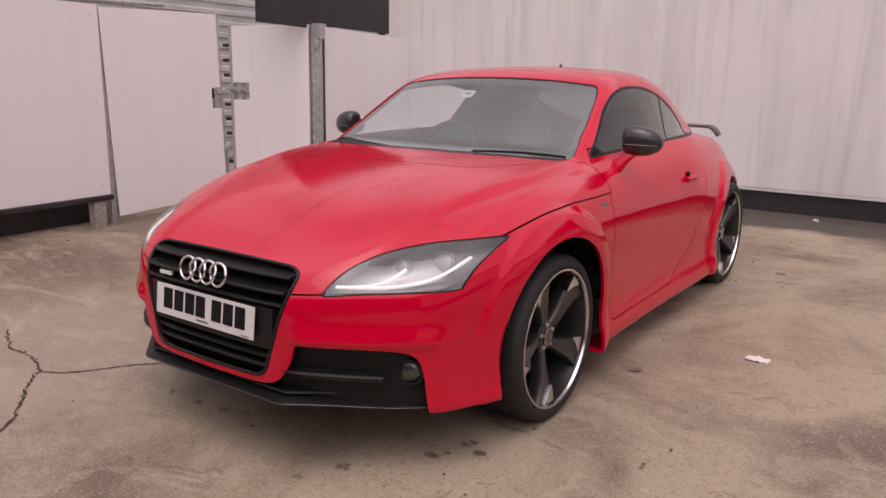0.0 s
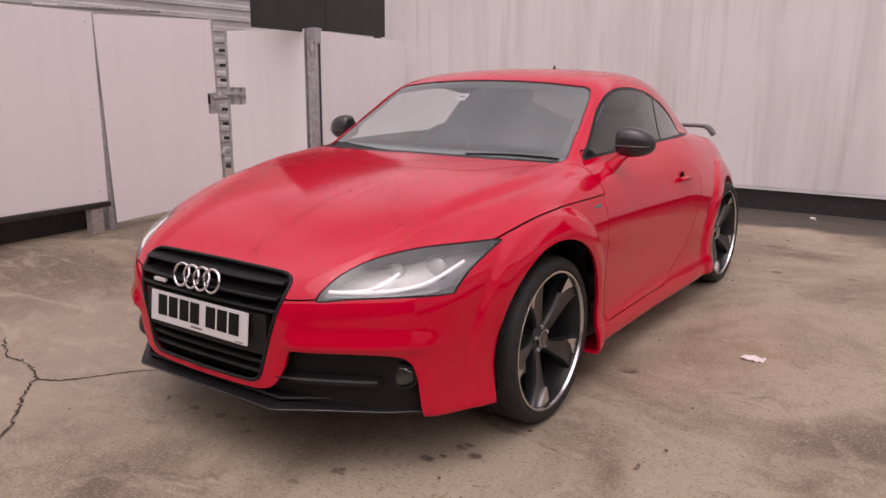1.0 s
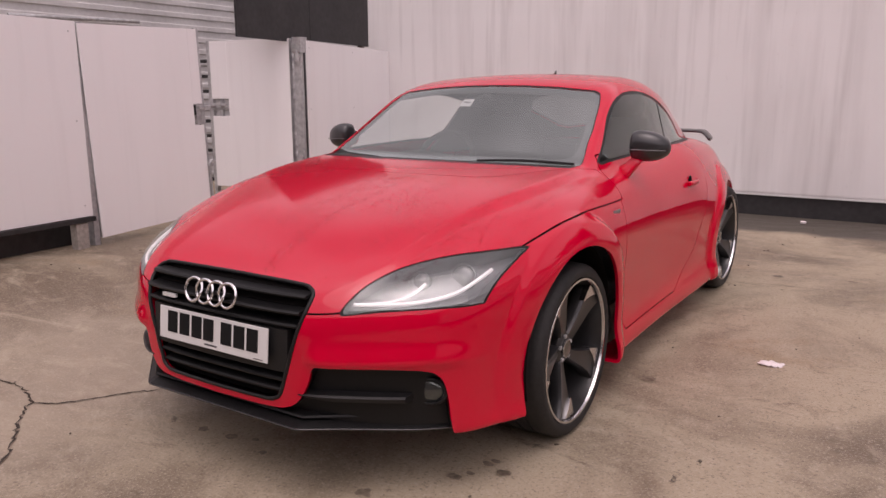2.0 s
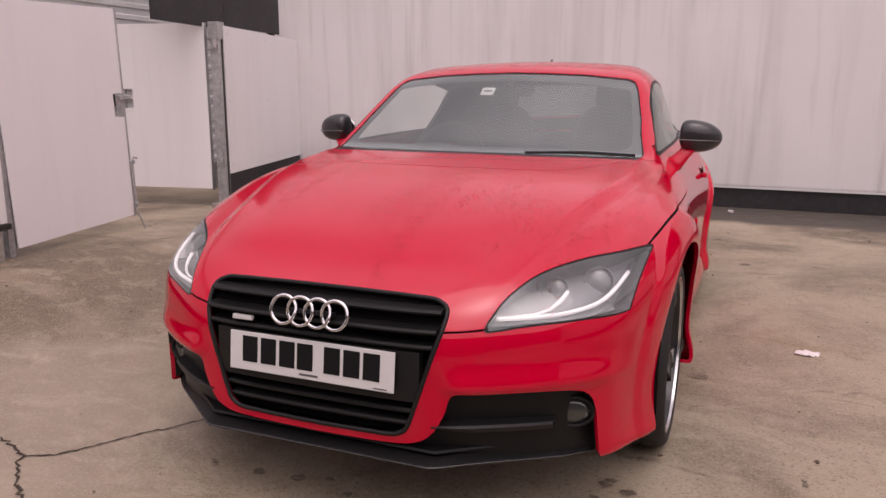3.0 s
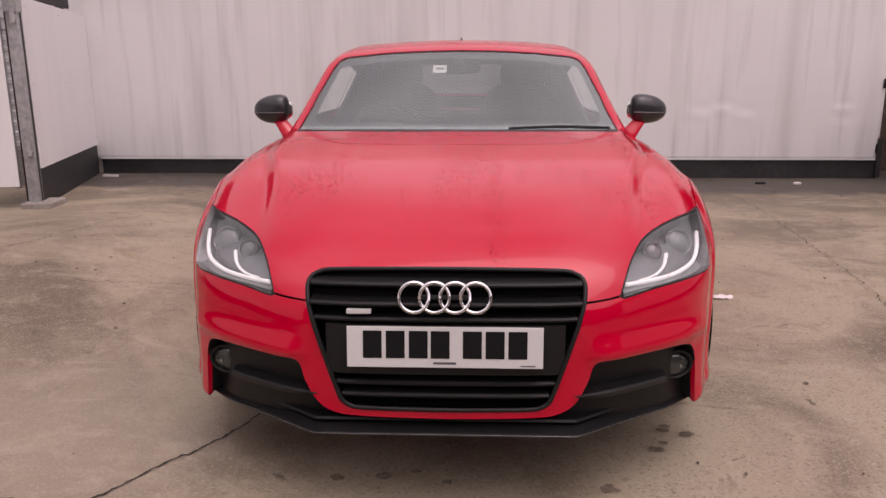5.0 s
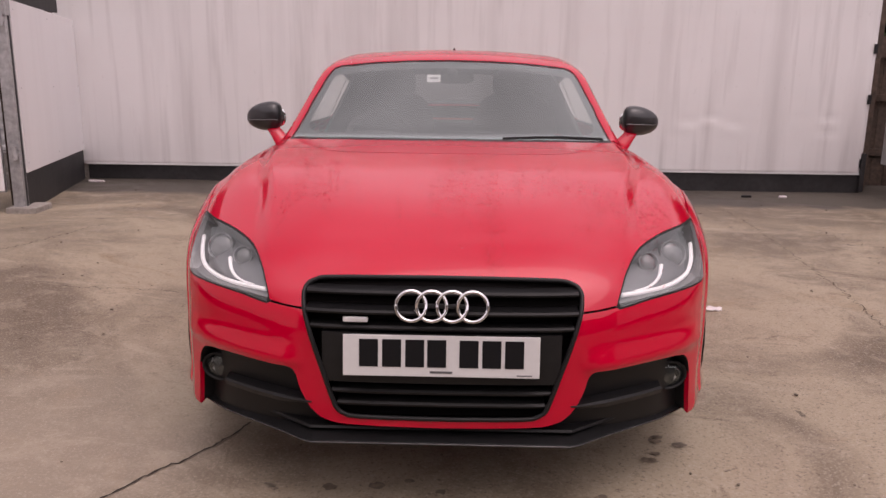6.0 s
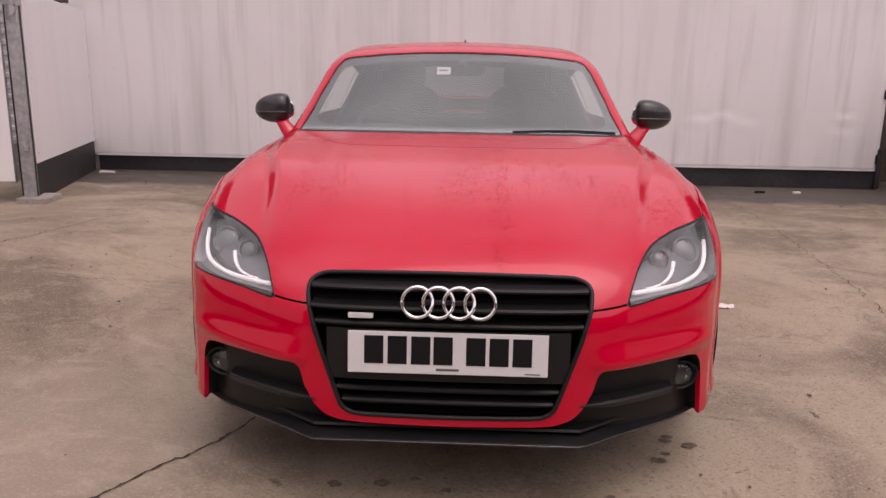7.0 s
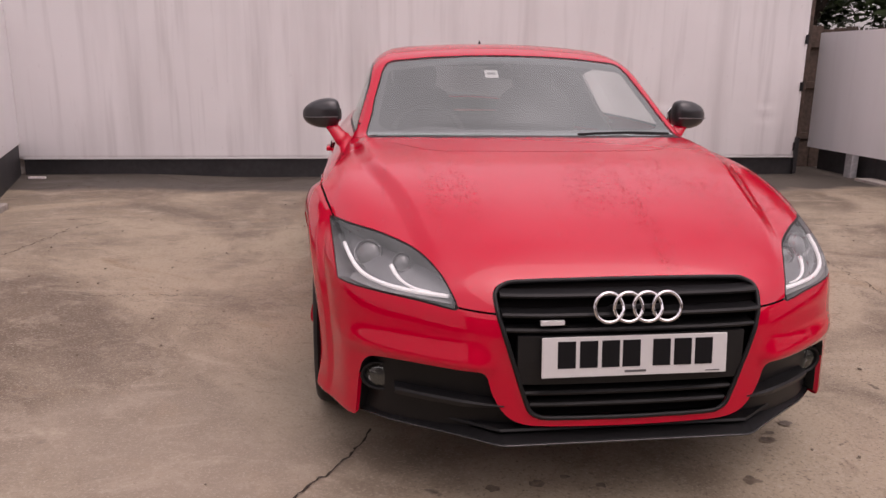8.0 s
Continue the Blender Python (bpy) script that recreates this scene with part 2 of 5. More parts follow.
OIL = material("old_oil", (0.17, 0.132, 0.096), 0.55, grain=0.4, scale=60, stain=0.3, stain_scale=25)
CRACK = material("crack_dark", (0.045, 0.034, 0.026), 0.95, grain=0.3, scale=50)

# ---- building helpers ----
def mesh_of(name, bm, mat, smooth=False):
    me = bpy.data.meshes.new(name)
    bm.to_mesh(me)
    bm.free()
    me.materials.append(mat)
    if smooth:
        me.shade_smooth()
    return me


def part(name, bm, mat, parent, label="", smooth=False):
    """One mesh object under a thing or a part, built in world metres."""
    me = bm if isinstance(bm, bpy.types.Mesh) else mesh_of(name, bm, mat, smooth)
    if isinstance(bm, bpy.types.Mesh) and not me.materials:
        me.materials.append(mat)
    ob = new(name, me)
    return tagged(under(ob, parent), label)


def place_of(ob):
    return place_of(ob.parent) @ ob.matrix_parent_inverse @ ob.matrix_basis if ob.parent else ob.matrix_basis.copy()


def under(ob, parent):
    """Parents ob, which keeps its place in the world."""
    ob.parent = parent
    ob.matrix_parent_inverse = place_of(parent).inverted()
    return ob


def group_part(name, parent, label, at=(0, 0, 0)):
    """A part that is made of sub-parts."""
    ob = new(name)
    ob.empty_display_size = 0.1
    ob.location = at
    return tagged(under(ob, parent), label)


def thing(name, label, category, at=(0, 0, 0), group="", kind=""):
    ob = new(name)
    ob.empty_display_size = 0.1
    ob.location = at
    return tagged(ob, label, category, group, kind)


def box(x0, x1, y0, y1, z0, z1, bevel=0.0, seg=2, bm=None, m=None):
    own = bmesh.new()
    bmesh.ops.create_cube(own, size=1)
    for v in own.verts:
        v.co = Vector(((x0 + x1) / 2 + v.co.x * (x1 - x0), (y0 + y1) / 2 + v.co.y * (y1 - y0), (z0 + z1) / 2 + v.co.z * (z1 - z0)))
    if bevel:
        bmesh.ops.bevel(own, geom=own.edges[:], offset=bevel, segments=seg, affect="EDGES", profile=0.6)
    if m is not None:
        own.transform(m)
    return own if bm is None else join(bm, own)


def join(bm, other):
    me = bpy.data.meshes.new("tmp")
    other.to_mesh(me)
    other.free()
    bm.from_mesh(me)
    bpy.data.meshes.remove(me)
    return bm


def rod(points, radius, sides=10, close=False, flat=1.0):
    """A round bar along a line of points."""
    bm = bmesh.new()
    pts = [Vector(p) for p in points]
    rings = []
    count = len(pts)
    ref = None
    for i, p in enumerate(pts):
        a = pts[(i - 1) % count] if close or i else p
        b = pts[(i + 1) % count] if close or i < count - 1 else p
        d = (b - a).normalized()
        if ref is None:
            ref = d.orthogonal().normalized()
        ref = (ref - d * ref.dot(d)).normalized()
        side = d.cross(ref)
        r = radius[i] if isinstance(radius, (list, tuple)) else radius
        rings.append([bm.verts.new(p + (ref * math.cos(t) + side * math.sin(t) * flat) * r) for t in (math.tau * k / sides for k in range(sides))])
    for i in range(count if close else count - 1):
        a, b = rings[i], rings[(i + 1) % count]
        for k in range(sides):
            bm.faces.new((a[k], a[(k + 1) % sides], b[(k + 1) % sides], b[k]))
    if not close:
        bm.faces.new(rings[0][::-1])
        bm.faces.new(rings[-1])
    bmesh.ops.recalc_face_normals(bm, faces=bm.faces[:])
    return bm


def smoothstep(a, b, v):
    t = np.clip((np.asarray(v, float) - a) / (b - a), 0, 1)
    return t * t * (3 - 2 * t)


def ground_z(x, y):
    """The yard falls a little towards the car's nose and rises towards its fences, most beside the gate."""
    x, y = np.asarray(x, float), np.asarray(y, float)
    base = -0.035 + 0.0115 * np.clip(y, -1.0, 5.0)
    dx = np.maximum(np.abs(x) - 0.8, 0)
    dy = np.maximum(y - 4.2, 0)
    s = smoothstep(0.0, 1.3, np.hypot(dx, dy))
    gate = smoothstep(1.7, 3.0, -x) * smoothstep(-0.5, 0.8, y)
    return base * (1 - s) + 0.045 * s + gate * (0.04 + 0.075 * smoothstep(4.2, 1.8, y))


# ---- the yard ----
def build_ground():
    xs = np.concatenate([[-400, -150, -60, -25, -12], np.arange(-7, 7.01, 0.1), [12, 25, 60, 150, 400]])
    ys = np.concatenate([[-400, -150, -60, -25, -12], np.arange(-5, 8.51, 0.1), [14, 25, 60, 150, 400]])
    gx, gy = np.meshgrid(xs, ys)
    fine = np.array([[noise.noise((a * 1.1, b * 1.1, 0)) * 0.003 for a in xs] for b in ys])
    near = (np.abs(gx) < 1.2) & (gy > 0.3) & (gy < 4.3)
    gz = ground_z(gx, gy) + np.where(near, 0, fine * (np.abs(gx) < 8) * (np.abs(gy) < 9))
    nx = len(xs)
    idx = np.arange(gx.size).reshape(gx.shape)
    faces = np.stack([idx[:-1, :-1], idx[:-1, 1:], idx[1:, 1:], idx[1:, :-1]], -1).reshape(-1, 4)
    me = bpy.data.meshes.new("ground")
    me.from_pydata(np.stack([gx, gy, gz], -1).reshape(-1, 3).tolist(), [], faces.tolist())
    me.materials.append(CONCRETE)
    me.shade_smooth()
    tagged(new("ground", me), "weathered brown-grey concrete yard with damp stains", "ground", kind="structure")


def crack(points, width, rough=0.012, seed=0):
    """A jagged dark crack that lies in the concrete."""
    rng = random.Random(seed)
    line = []
    for (x0, y0), (x1, y1) in zip(points, points[1:]):
        n = max(2, int(math.hypot(x1 - x0, y1 - y0) / 0.02))
        for i in range(n):
            t = i / n
            line.append((x0 + (x1 - x0) * t + rng.uniform(-rough, rough), y0 + (y1 - y0) * t + rng.uniform(-rough, rough)))
    line.append(points[-1])
    bm = bmesh.new()
    prev = None
    for i, (x, y) in enumerate(line):
        a, b = Vector(line[max(i - 1, 0)]), Vector(line[min(i + 1, len(line) - 1)])
        d = (b - a).normalized()
        s = Vector((-d.y, d.x)) * width * rng.uniform(0.35, 1.25) * 0.5
        z = float(ground_z(x, y)) + 0.004
        pair = bm.verts.new((x + s.x, y + s.y, z)), bm.verts.new((x - s.x, y - s.y, z))
        if prev:
            bm.faces.new((prev[0], prev[1], pair[1], pair[0]))
        prev = pair
    ob = new("ground_crack", mesh_of("ground_crack", bm, CRACK))
    return tagged(ob, "dark jagged crack running through the concrete yard", "crack", kind="structure")


def build_back_wall():
    """The tall white sheeted wall behind the car, with dents low down, over a black base board."""
    x0, x1, y, z0, z1 = -4.5, 4.40, 6.40, 0.25, 3.6
    nx, nz = 220, 84
    bm = bmesh.new()
    grid = []
    rng = random.Random(5)
    dents = [(rng.uniform(-3.6, 4.1), rng.uniform(0.55, 0.95), rng.uniform(0.05, 0.11), rng.uniform(0.003, 0.006)) for _ in range(9)]
    dents += [(2.50, 0.76, 0.10, 0.013), (2.73, 0.81, 0.09, 0.018), (2.97, 0.74, 0.10, 0.012), (3.98, 0.82, 0.08, 0.018), (3.99, 0.66, 0.09, 0.012)]
    for j in range(nz + 1):
        row = []
        for i in range(nx + 1):
            x, z = x0 + (x1 - x0) * i / nx, z0 + (z1 - z0) * j / nz
            d = 0.004 * noise.noise((x * 0.7, z * 0.5, 3)) + 0.0035 * noise.noise((x * 3.2, z * 0.25, 9)) * max(0, 1.3 - z)
            for cx, cz, r, h in dents:
                q = ((x - cx) ** 2 + (z - cz) ** 2 * 2) / r ** 2
                if q < 6:
                    d += h * math.exp(-q) * math.sin(9 * (z - cz) / r * 0.2)
            row.append(bm.verts.new((x, y + d, z)))
        grid.append(row)
    for j in range(nz):
        for i in range(nx):
            bm.faces.new((grid[j][i], grid[j][i + 1], grid[j + 1][i + 1], grid[j + 1][i]))
    back = bmesh.ops.extrude_face_region(bm, geom=bm.faces[:])
    for v in [g for g in back["geom"] if isinstance(g, bmesh.types.BMVert)]:
        v.co.y = y + 0.06
    bmesh.ops.recalc_face_normals(bm, faces=bm.faces[:])
    wall = tagged(new("wall_back", mesh_of("wall_back", bm, WALL, True)), "tall white sheeted wall with grey run marks and dents", "wall", kind="structure")
    part("drip_edge", box(-4.08, x1, y - 0.012, y - 0.002, z0 - 0.006, z0 + 0.010, 0.002), PLATE, wall)
    part("base_board", box(-4.08, x1 + 0.02, y + 0.012, y + 0.05, 0.02, 0.25, 0.004), BLACK_BOARD, wall, "black board along the foot of the wall")
    part("backing", box(-4.4, x1 - 0.1, y + 0.07, y + 0.3, 0.0, 3.55), KERB, wall)
    hinges = bmesh.new()
    for z in (0.32, 1.0, 1.52):
        box(x1 - 0.03, x1 + 0.006, y - 0.02, y - 0.004, z, z + 0.10, 0.003, bm=hinges)
    part("edge_clip", hinges, TRIM, wall)
    part("corner_strip", box(x1 - 0.015, x1 + 0.03, y - 0.03, y - 0.003, 0.06, 0.48, 0.004), BLACK_BOARD, wall)


def board(parent, y0, y1, z0, z1, x, m=None, name="sheet", thick=0.012):
    ob = part(name, box(x - thick, x, y0, y1, z0, z1, 0.002, m=m), BOARD, parent)
    dots = bmesh.new()
    for yy in (y0 + 0.06, (y0 + y1) / 2, y1 - 0.06):
        for zz in (z0 + 0.08, (z0 + z1) / 2, z1 - 0.07):
            own = bmesh.new()
            bmesh.ops.create_uvsphere(own, u_segments=8, v_segments=4, radius=0.006)
            own.transform(Matrix.Translation((x + 0.001, yy, zz)) @ Matrix.Diagonal((0.5, 1, 1, 1)))
            if m is not None:
                own.transform(m)
            join(dots, own)
    part("screw", dots, STEEL, ob)
    return ob


def build_left_fence():
    # the fence and the shut leaf stand in one line, which leans away from the car's flank
    line = Matrix.Translation((-3.16, 1.63, 0)) @ pose(0, 0, 0, 0, 0, 6.5)
    f = thing("fence_panel", "white board fence panel on dark rail with stub foot", "fence", (-3.1, 0.6, 0.1), kind="structure")
    board(f, -4.2, -0.075, 0.386, 1.742, 0, m=line)
    part("rail", box(-0.05, 0.02, -4.2, -0.065, 0.348, 0.383, 0.004, m=line), BLACK_BOARD, f)
    part("post", box(-0.09, -0.02, -0.062, -0.012, 0.10, 1.745, 0.006, m=line), STEEL, f)
    part("foot", box(-0.06, 0.01, -0.23, -0.13, 0.06, 0.346, 0.008, m=line), KERB, f, "stub concrete foot")
    part("base_board", box(-0.26, -0.21, -4.2, -0.08, 0.03, 0.36, 0.004, m=line), BLACK_BOARD, f)
    part("sill", box(-0.20, -0.02, -4.2, -0.24, 0.06, 0.135, 0.006, m=line), KERB, f)

    g = thing("gate_leaf", "white boarded steel gate leaf with square latch cut-out", "gate", (-3.22, 2.2, 0.15), group="yard gate leaves", kind="structure")
    lean = line @ pose(0, 0, 0, 2.0, 0, 0)
    cut = bmesh.new()
    for a in ((0.0, 1.025, 0.211, 1.731), (1.025, 1.125, 0.211, 0.957), (1.025, 1.125, 1.131, 1.731)):
        box(-0.012, 0, *a, 0.0015, m=None, bm=cut)
    cut.transform(lean)
    part("sheet", cut, BOARD, g)
    for a in ((0.01, 0.05, 0.211, 1.73), (1.12, 1.165, 0.20, 1.74)):
        part("upright", box(-0.05, -0.014, *a, 0.004, m=lean), STEEL, g)
    for z in (0.25, 1.68):
        part("crossbar", box(-0.048, -0.016, 0.051, 1.119, z, z + 0.04, 0.004, m=lean), STEEL, g)
    part("latch_plate", box(-0.045, -0.013, 1.07, 1.118, 0.962, 1.125, 0.003, m=lean), STEEL, g)
    part("latch_box", box(-0.05, -0.016, 1.03, 1.065, 1.04, 1.125, 0.003, m=lean), TRIM, g)
    part("hasp", box(-0.02, 0.012, 1.08, 1.21, 1.085, 1.112, 0.003, m=lean), STEEL, g)
    part("drop_bolt", rod([lean @ Vector(p) for p in ((0.012, 1.205, 0.64), (0.012, 1.165, 0.65), (0.012, 1.145, 0.63), (0.012, 1.145, 0.25), (0.03, 1.20, 0.08))], 0.007, 8), STEEL, g, "steel drop bolt")
    for z in (0.28, 0.60):
        part("bolt_guide", box(-0.014, 0.022, 1.125, 1.165, z, z + 0.03, 0.003, m=lean), STEEL, g)

    h = thing("gate_leaf", "white boarded gate leaf swung open on its post", "gate", (-4.1, 4.1, 0.2), group="yard gate leaves", kind="structure")
    swing = Matrix.Translation((-3.665, 4.16, 0)) @ pose(0, 0, 0, 0, 0, -80)
    cut = bmesh.new()
    box(-0.012, 0, -0.79, -0.012, 0.265, 1.795, 0.0015, bm=cut)
    box(-0.012, 0, -1.01, -0.79, 0.265, 1.015, 0.0015, bm=cut)
    box(-0.012, 0, -1.01, -0.79, 1.20, 1.795, 0.0015, bm=cut)
    cut.transform(swing)
    part("sheet", cut, BOARD, h)
    for a, b in ((-0.055, -0.014), (-1.06, -1.01)):
        part("upright", box(-0.06, -0.014, a, b, 0.25, 1.80, 0.004, m=swing), STEEL, h)
    for z in (0.28, 1.71):
        part("crossbar", box(-0.055, -0.016, -1.009, -0.056, z, z + 0.04, 0.004, m=swing), STEEL, h)
    part("slide_bolt", box(-0.012, 0.022, -1.12, -0.81, 1.12, 1.148, 0.004, m=swing), STEEL, h)
    part("brace", box(-0.05, -0.016, -0.92, -0.885, 1.015, 1.20, 0.003, m=swing), STEEL, h)
    part("strut", box(-0.05, -0.016, -1.009, -0.79, 1.08, 1.105, 0.003, m=swing), STEEL, h)
    # upright and bars added behind the two leaves, mostly black for the gap's shade
    part("upright", box(-0.16, -0.10, -1.13, -1.09, 0.15, 1.80, 0.004, m=swing), STEEL, h)
    for i in range(9):
        z = 0.3 + 0.16 * i
        part("gap_bar", box(-0.15, -0.11, -1.23, -1.13, z, z + 0.035, 0.004, m=swing), STEEL if i % 4 == 1 else BLACK_BOARD, h)

    p = thing("gate_post", "galvanised square steel gate post with hinge and base plate", "post", (-3.58, 4.22, 0.1), kind="structure")
    on = Matrix.Translation((-3.585, 4.22, 0)) @ pose(0, 0, 0, 0, 0, 6.5)
    part("shaft", box(-0.045, 0.045, -0.042, 0.042, 0.07, 1.80, 0.008, 3, m=on), STEEL, p)
    part("cap", box(-0.05, 0.055, -0.06, 0.055, 1.65, 1.805, 0.006, m=on), STEEL, p)
    part("base_plate", box(-0.08, 0.16, -0.12, 0.20, 0.06, 0.135, 0.012, m=on), KERB, p, "rough concrete footing")
    for z in (0.52, 1.57):
        part("hinge", rod([on @ Vector((0.02, -0.075, z)), on @ Vector((0.02, -0.075, z + 0.11))], 0.02, 12), STEEL, p)
        part("hinge_pin", box(0.0, 0.04, -0.078, -0.043, z + 0.03, z + 0.07, 0.004, m=on), STEEL, p)

    q = thing("fence_panel", "white board fence panel with black base board", "fence", (-3.9, 5.3, 0.1), kind="structure")
    turn = Matrix.Translation((-3.53, 4.262, 0)) @ pose(0, 0, 0, 0, 0, 14.9)
    board(q, 0.0, 2.205, 0.405, 1.775, 0, m=turn)
    part("base_board", box(-0.05, -0.015, -0.02, 2.205, 0.04, 0.46, 0.004, m=turn), BLACK_BOARD, q)
    part("rail", box(-0.06, -0.014, -0.035, -0.003, 0.1, 1.765, 0.004, m=turn), BLACK_BOARD, q)

    k = thing("hoarding_board", "tall black board rising over the white fence", "board", (-4.0, 4.9, 0.1), kind="structure")
    dark = Matrix.Translation((-3.95, 5.80, 0)) @ pose(0, 0, 0, 0, 0, 9.0)
    part("sheet", box(-0.025, 0, -1.24, 0.0, 1.80, 2.95, 0.003, m=dark), BLACK_BOARD, k)
    part("sheet", box(-0.025, 0, -2.43, -1.245, 1.765, 2.95, 0.003, m=dark), BLACK_BOARD, k)
    part("leg", box(-0.10, -0.035, -1.28, -1.21, 0.05, 2.85, 0.004, m=dark), BROWN, k)
    part("leg", box(-0.10, -0.035, -0.1, -0.04, 0.05, 2.85, 0.004, m=dark), BROWN, k)
    part("batten", box(-0.16, -0.101, -2.4, 0.0, 2.3, 2.36, 0.004, m=dark), BROWN, k)

    s = thing("clad_building", "grey building with horizontal ribbed metal cladding", "building", (-6.6, 3.0, 0.05), kind="structure")
    bm = bmesh.new()
    prof = []
    z = 0.05
    while z < 4.2:
        prof += [(0.0, z), (0.0, z + 0.07), (0.022, z + 0.085), (0.022, z + 0.135)]
        z += 0.15
    rows = [(bm.verts.new((-6.6 + d, -7, zz)), bm.verts.new((-6.6 + d, 12, zz))) for d, zz in prof]
    for a, b in zip(rows, rows[1:]):
        bm.faces.new((a[0], a[1], b[1], b[0]))
    part("cladding", bm, CLAD, s)
    part("wall", box(-6.9, -6.61, -7, 12, 0.0, 4.2), KERB, s)
    part("top_rail", rod([(-5.2, 2.2, 1.95), (-5.2, 3.55, 1.99)], 0.02, 8), STEEL, s)


def build_right_side():
    x = 4.88
    f = thing("fence_panel", "white board fence panel on steel feet", "fence", (x, 5.0, 0.05), kind="structure")
    part("sheet", box(x, x + 0.012, -2.0, 6.91, 0.315, 1.67, 0.002), BOARD, f)
    part("base_board", box(x + 0.16, x + 0.20, -2.0, 6.91, 0.03, 0.40, 0.004), BLACK_BOARD, f)
    for y in (6.12, 4.3, 2.5, 0.7):
        part("foot", box(x + 0.02, x + 0.10, y - 0.06, y + 0.06, 0.04, 0.32, 0.006), STEEL, f)
    part("sill", box(x - 0.06, x + 0.15, -2.0, 5.86, 0.03, 0.075, 0.006), KERB, f)
    b = thing("timber_fence", "old dark brown timber fence", "fence", (5.0, 7.1, 0.05), kind="structure")
    for i in range(14):
        a = 4.1 + i * 0.15
        part("plank", box(a, a + 0.143, 7.04 + 0.006 * (i % 2), 7.065 + 0.006 * (i % 2), 0.05, 1.72 + 0.02 * ((i * 7) % 3), 0.003), BROWN, b)
    for z in (0.4, 1.02, 1.5):
        part("rail", box(4.1, 6.2, 7.0, 7.038, z, z + 0.08, 0.004), BROWN, b)
    part("post", box(4.42, 4.51, 6.5, 6.6, 0.05, 3.3, 0.006), BROWN, b)


def build_tree(x, y, h, seed):
    rng = random.Random(seed)
    t = thing("tree", "dark green leafy tree rising behind the fence", "tree", (x, y, 0.05), group="trees behind the yard")
    part("trunk", rod([(x, y, 0.0), (x + 0.05, y, h * 0.25), (x - 0.04, y + 0.05, h * 0.5), (x, y, h * 0.8)], [0.14, 0.11, 0.07, 0.03], 10), BARK, t, smooth=True)
    verts, faces = [], []
    blobs = []
    for _ in range(26):
        a, r, z = rng.uniform(0, math.tau), rng.uniform(0.2, 1.5), rng.uniform(0.28, 1.0)
        tip = Vector((x + r * math.cos(a), y + r * math.sin(a), h * z))
        blobs.append((tip, rng.uniform(0.35, 0.7)))
    limbs = bmesh.new()
    for tip, _ in blobs[:12]:
        join(limbs, rod([(x, y, tip.z * 0.55), tuple((Vector((x, y, tip.z * 0.8)) + tip) / 2), tuple(tip)], [0.045, 0.03, 0.012], 6))
    part("limb", limbs, BARK, t)
    for tip, r in blobs:
        for _ in range(620):
            d = Vector((rng.gauss(0, 1), rng.gauss(0, 1), rng.gauss(0, 0.8))) * r * 0.5
            c = tip + d
            u = Vector((rng.uniform(-1, 1), rng.uniform(-1, 1), rng.uniform(-0.6, 0.6))).normalized()
            w = u.orthogonal().normalized()
            s = rng.uniform(0.045, 0.095)
            i = len(verts)
            verts += [tuple(c - u * s), tuple(c + w * s * 0.5), tuple(c + u * s), tuple(c - w * s * 0.5)]
            faces.append((i, i + 1, i + 2, i + 3))
    me = bpy.data.meshes.new("crown")
    me.from_pydata(verts, [], faces)
    me.materials.append(LEAF)
    part("crown", me, LEAF, t)


def build_surround():
    """Plain unseen walls, added round the yard to dim the car's light and reflections."""
    w = box(-7, 9, -6.6, -6.3, -0.1, 3.2, 0.02)
    tagged(new("shade_wall_south", mesh_of("shade_wall_south", w, DARK_WALL)), "plain unseen dark wall added to dim light on the car's nose", "wall", kind="structure")
    w = box(9.0, 9.3, -6.3, 9, 0.0, 3.2, 0.02)
    tagged(new("shade_wall_east", mesh_of("shade_wall_east", w, DARK_WALL)), "plain unseen dark wall added beyond the fence to darken reflections", "wall", kind="structure")


def build_litter():
    bm = bmesh.new()
    n = 8
    g = [[bm.verts.new((1.397 + (i / n - 0.5) * 0.10, 1.98 + (j / 4 - 0.5) * 0.062, float(ground_z(1.397, 1.98)) + 0.010 + 0.012 * noise.noise((i * 0.7, j * 0.9, 2)))) for i in range(n + 1)] for j in range(5)]
    for j in range(4):
        for i in range(n):
            if (i, j) not in ((0, 3), (7, 0)):
                bm.faces.new((g[j][i], g[j][i + 1], g[j + 1][i + 1], g[j + 1][i]))
    ret = bmesh.ops.extrude_face_region(bm, geom=bm.faces[:])
    for v in [a for a in ret["geom"] if isinstance(a, bmesh.types.BMVert)]:
        v.co.z -= 0.004
    bmesh.ops.rotate(bm, verts=bm.verts, cent=(1.397, 1.98, 0), matrix=Matrix.Rotation(radians(-14), 3, "Z"))
    tagged(new("paper_scrap", mesh_of("paper_scrap", bm, PAPER, True)), "crumpled wet white paper scrap on the concrete", "litter")
    for k, (x, y, w, col) in enumerate(((3.03, 5.97, 0.10, TRIM), (3.40, 5.95, 0.07, PAPER), (-3.85, 6.1, 0.16, PAPER), (0.95, 6.06, 0.05, PAPER))):
        z = float(ground_z(x, y))
        b = box(x - w / 2, x + w / 2, y - 0.02, y + 0.02, z, z + 0.022, 0.006)
        for v in b.verts:
            v.co.z += 0.008 * noise.noise(v.co * 30)
            v.co.y += 0.012 * noise.noise(v.co * 18)
        tagged(new("litter_scrap", mesh_of("litter_scrap", b, col)), "small crushed scrap of litter by the wall", "litter", group="litter along the wall")


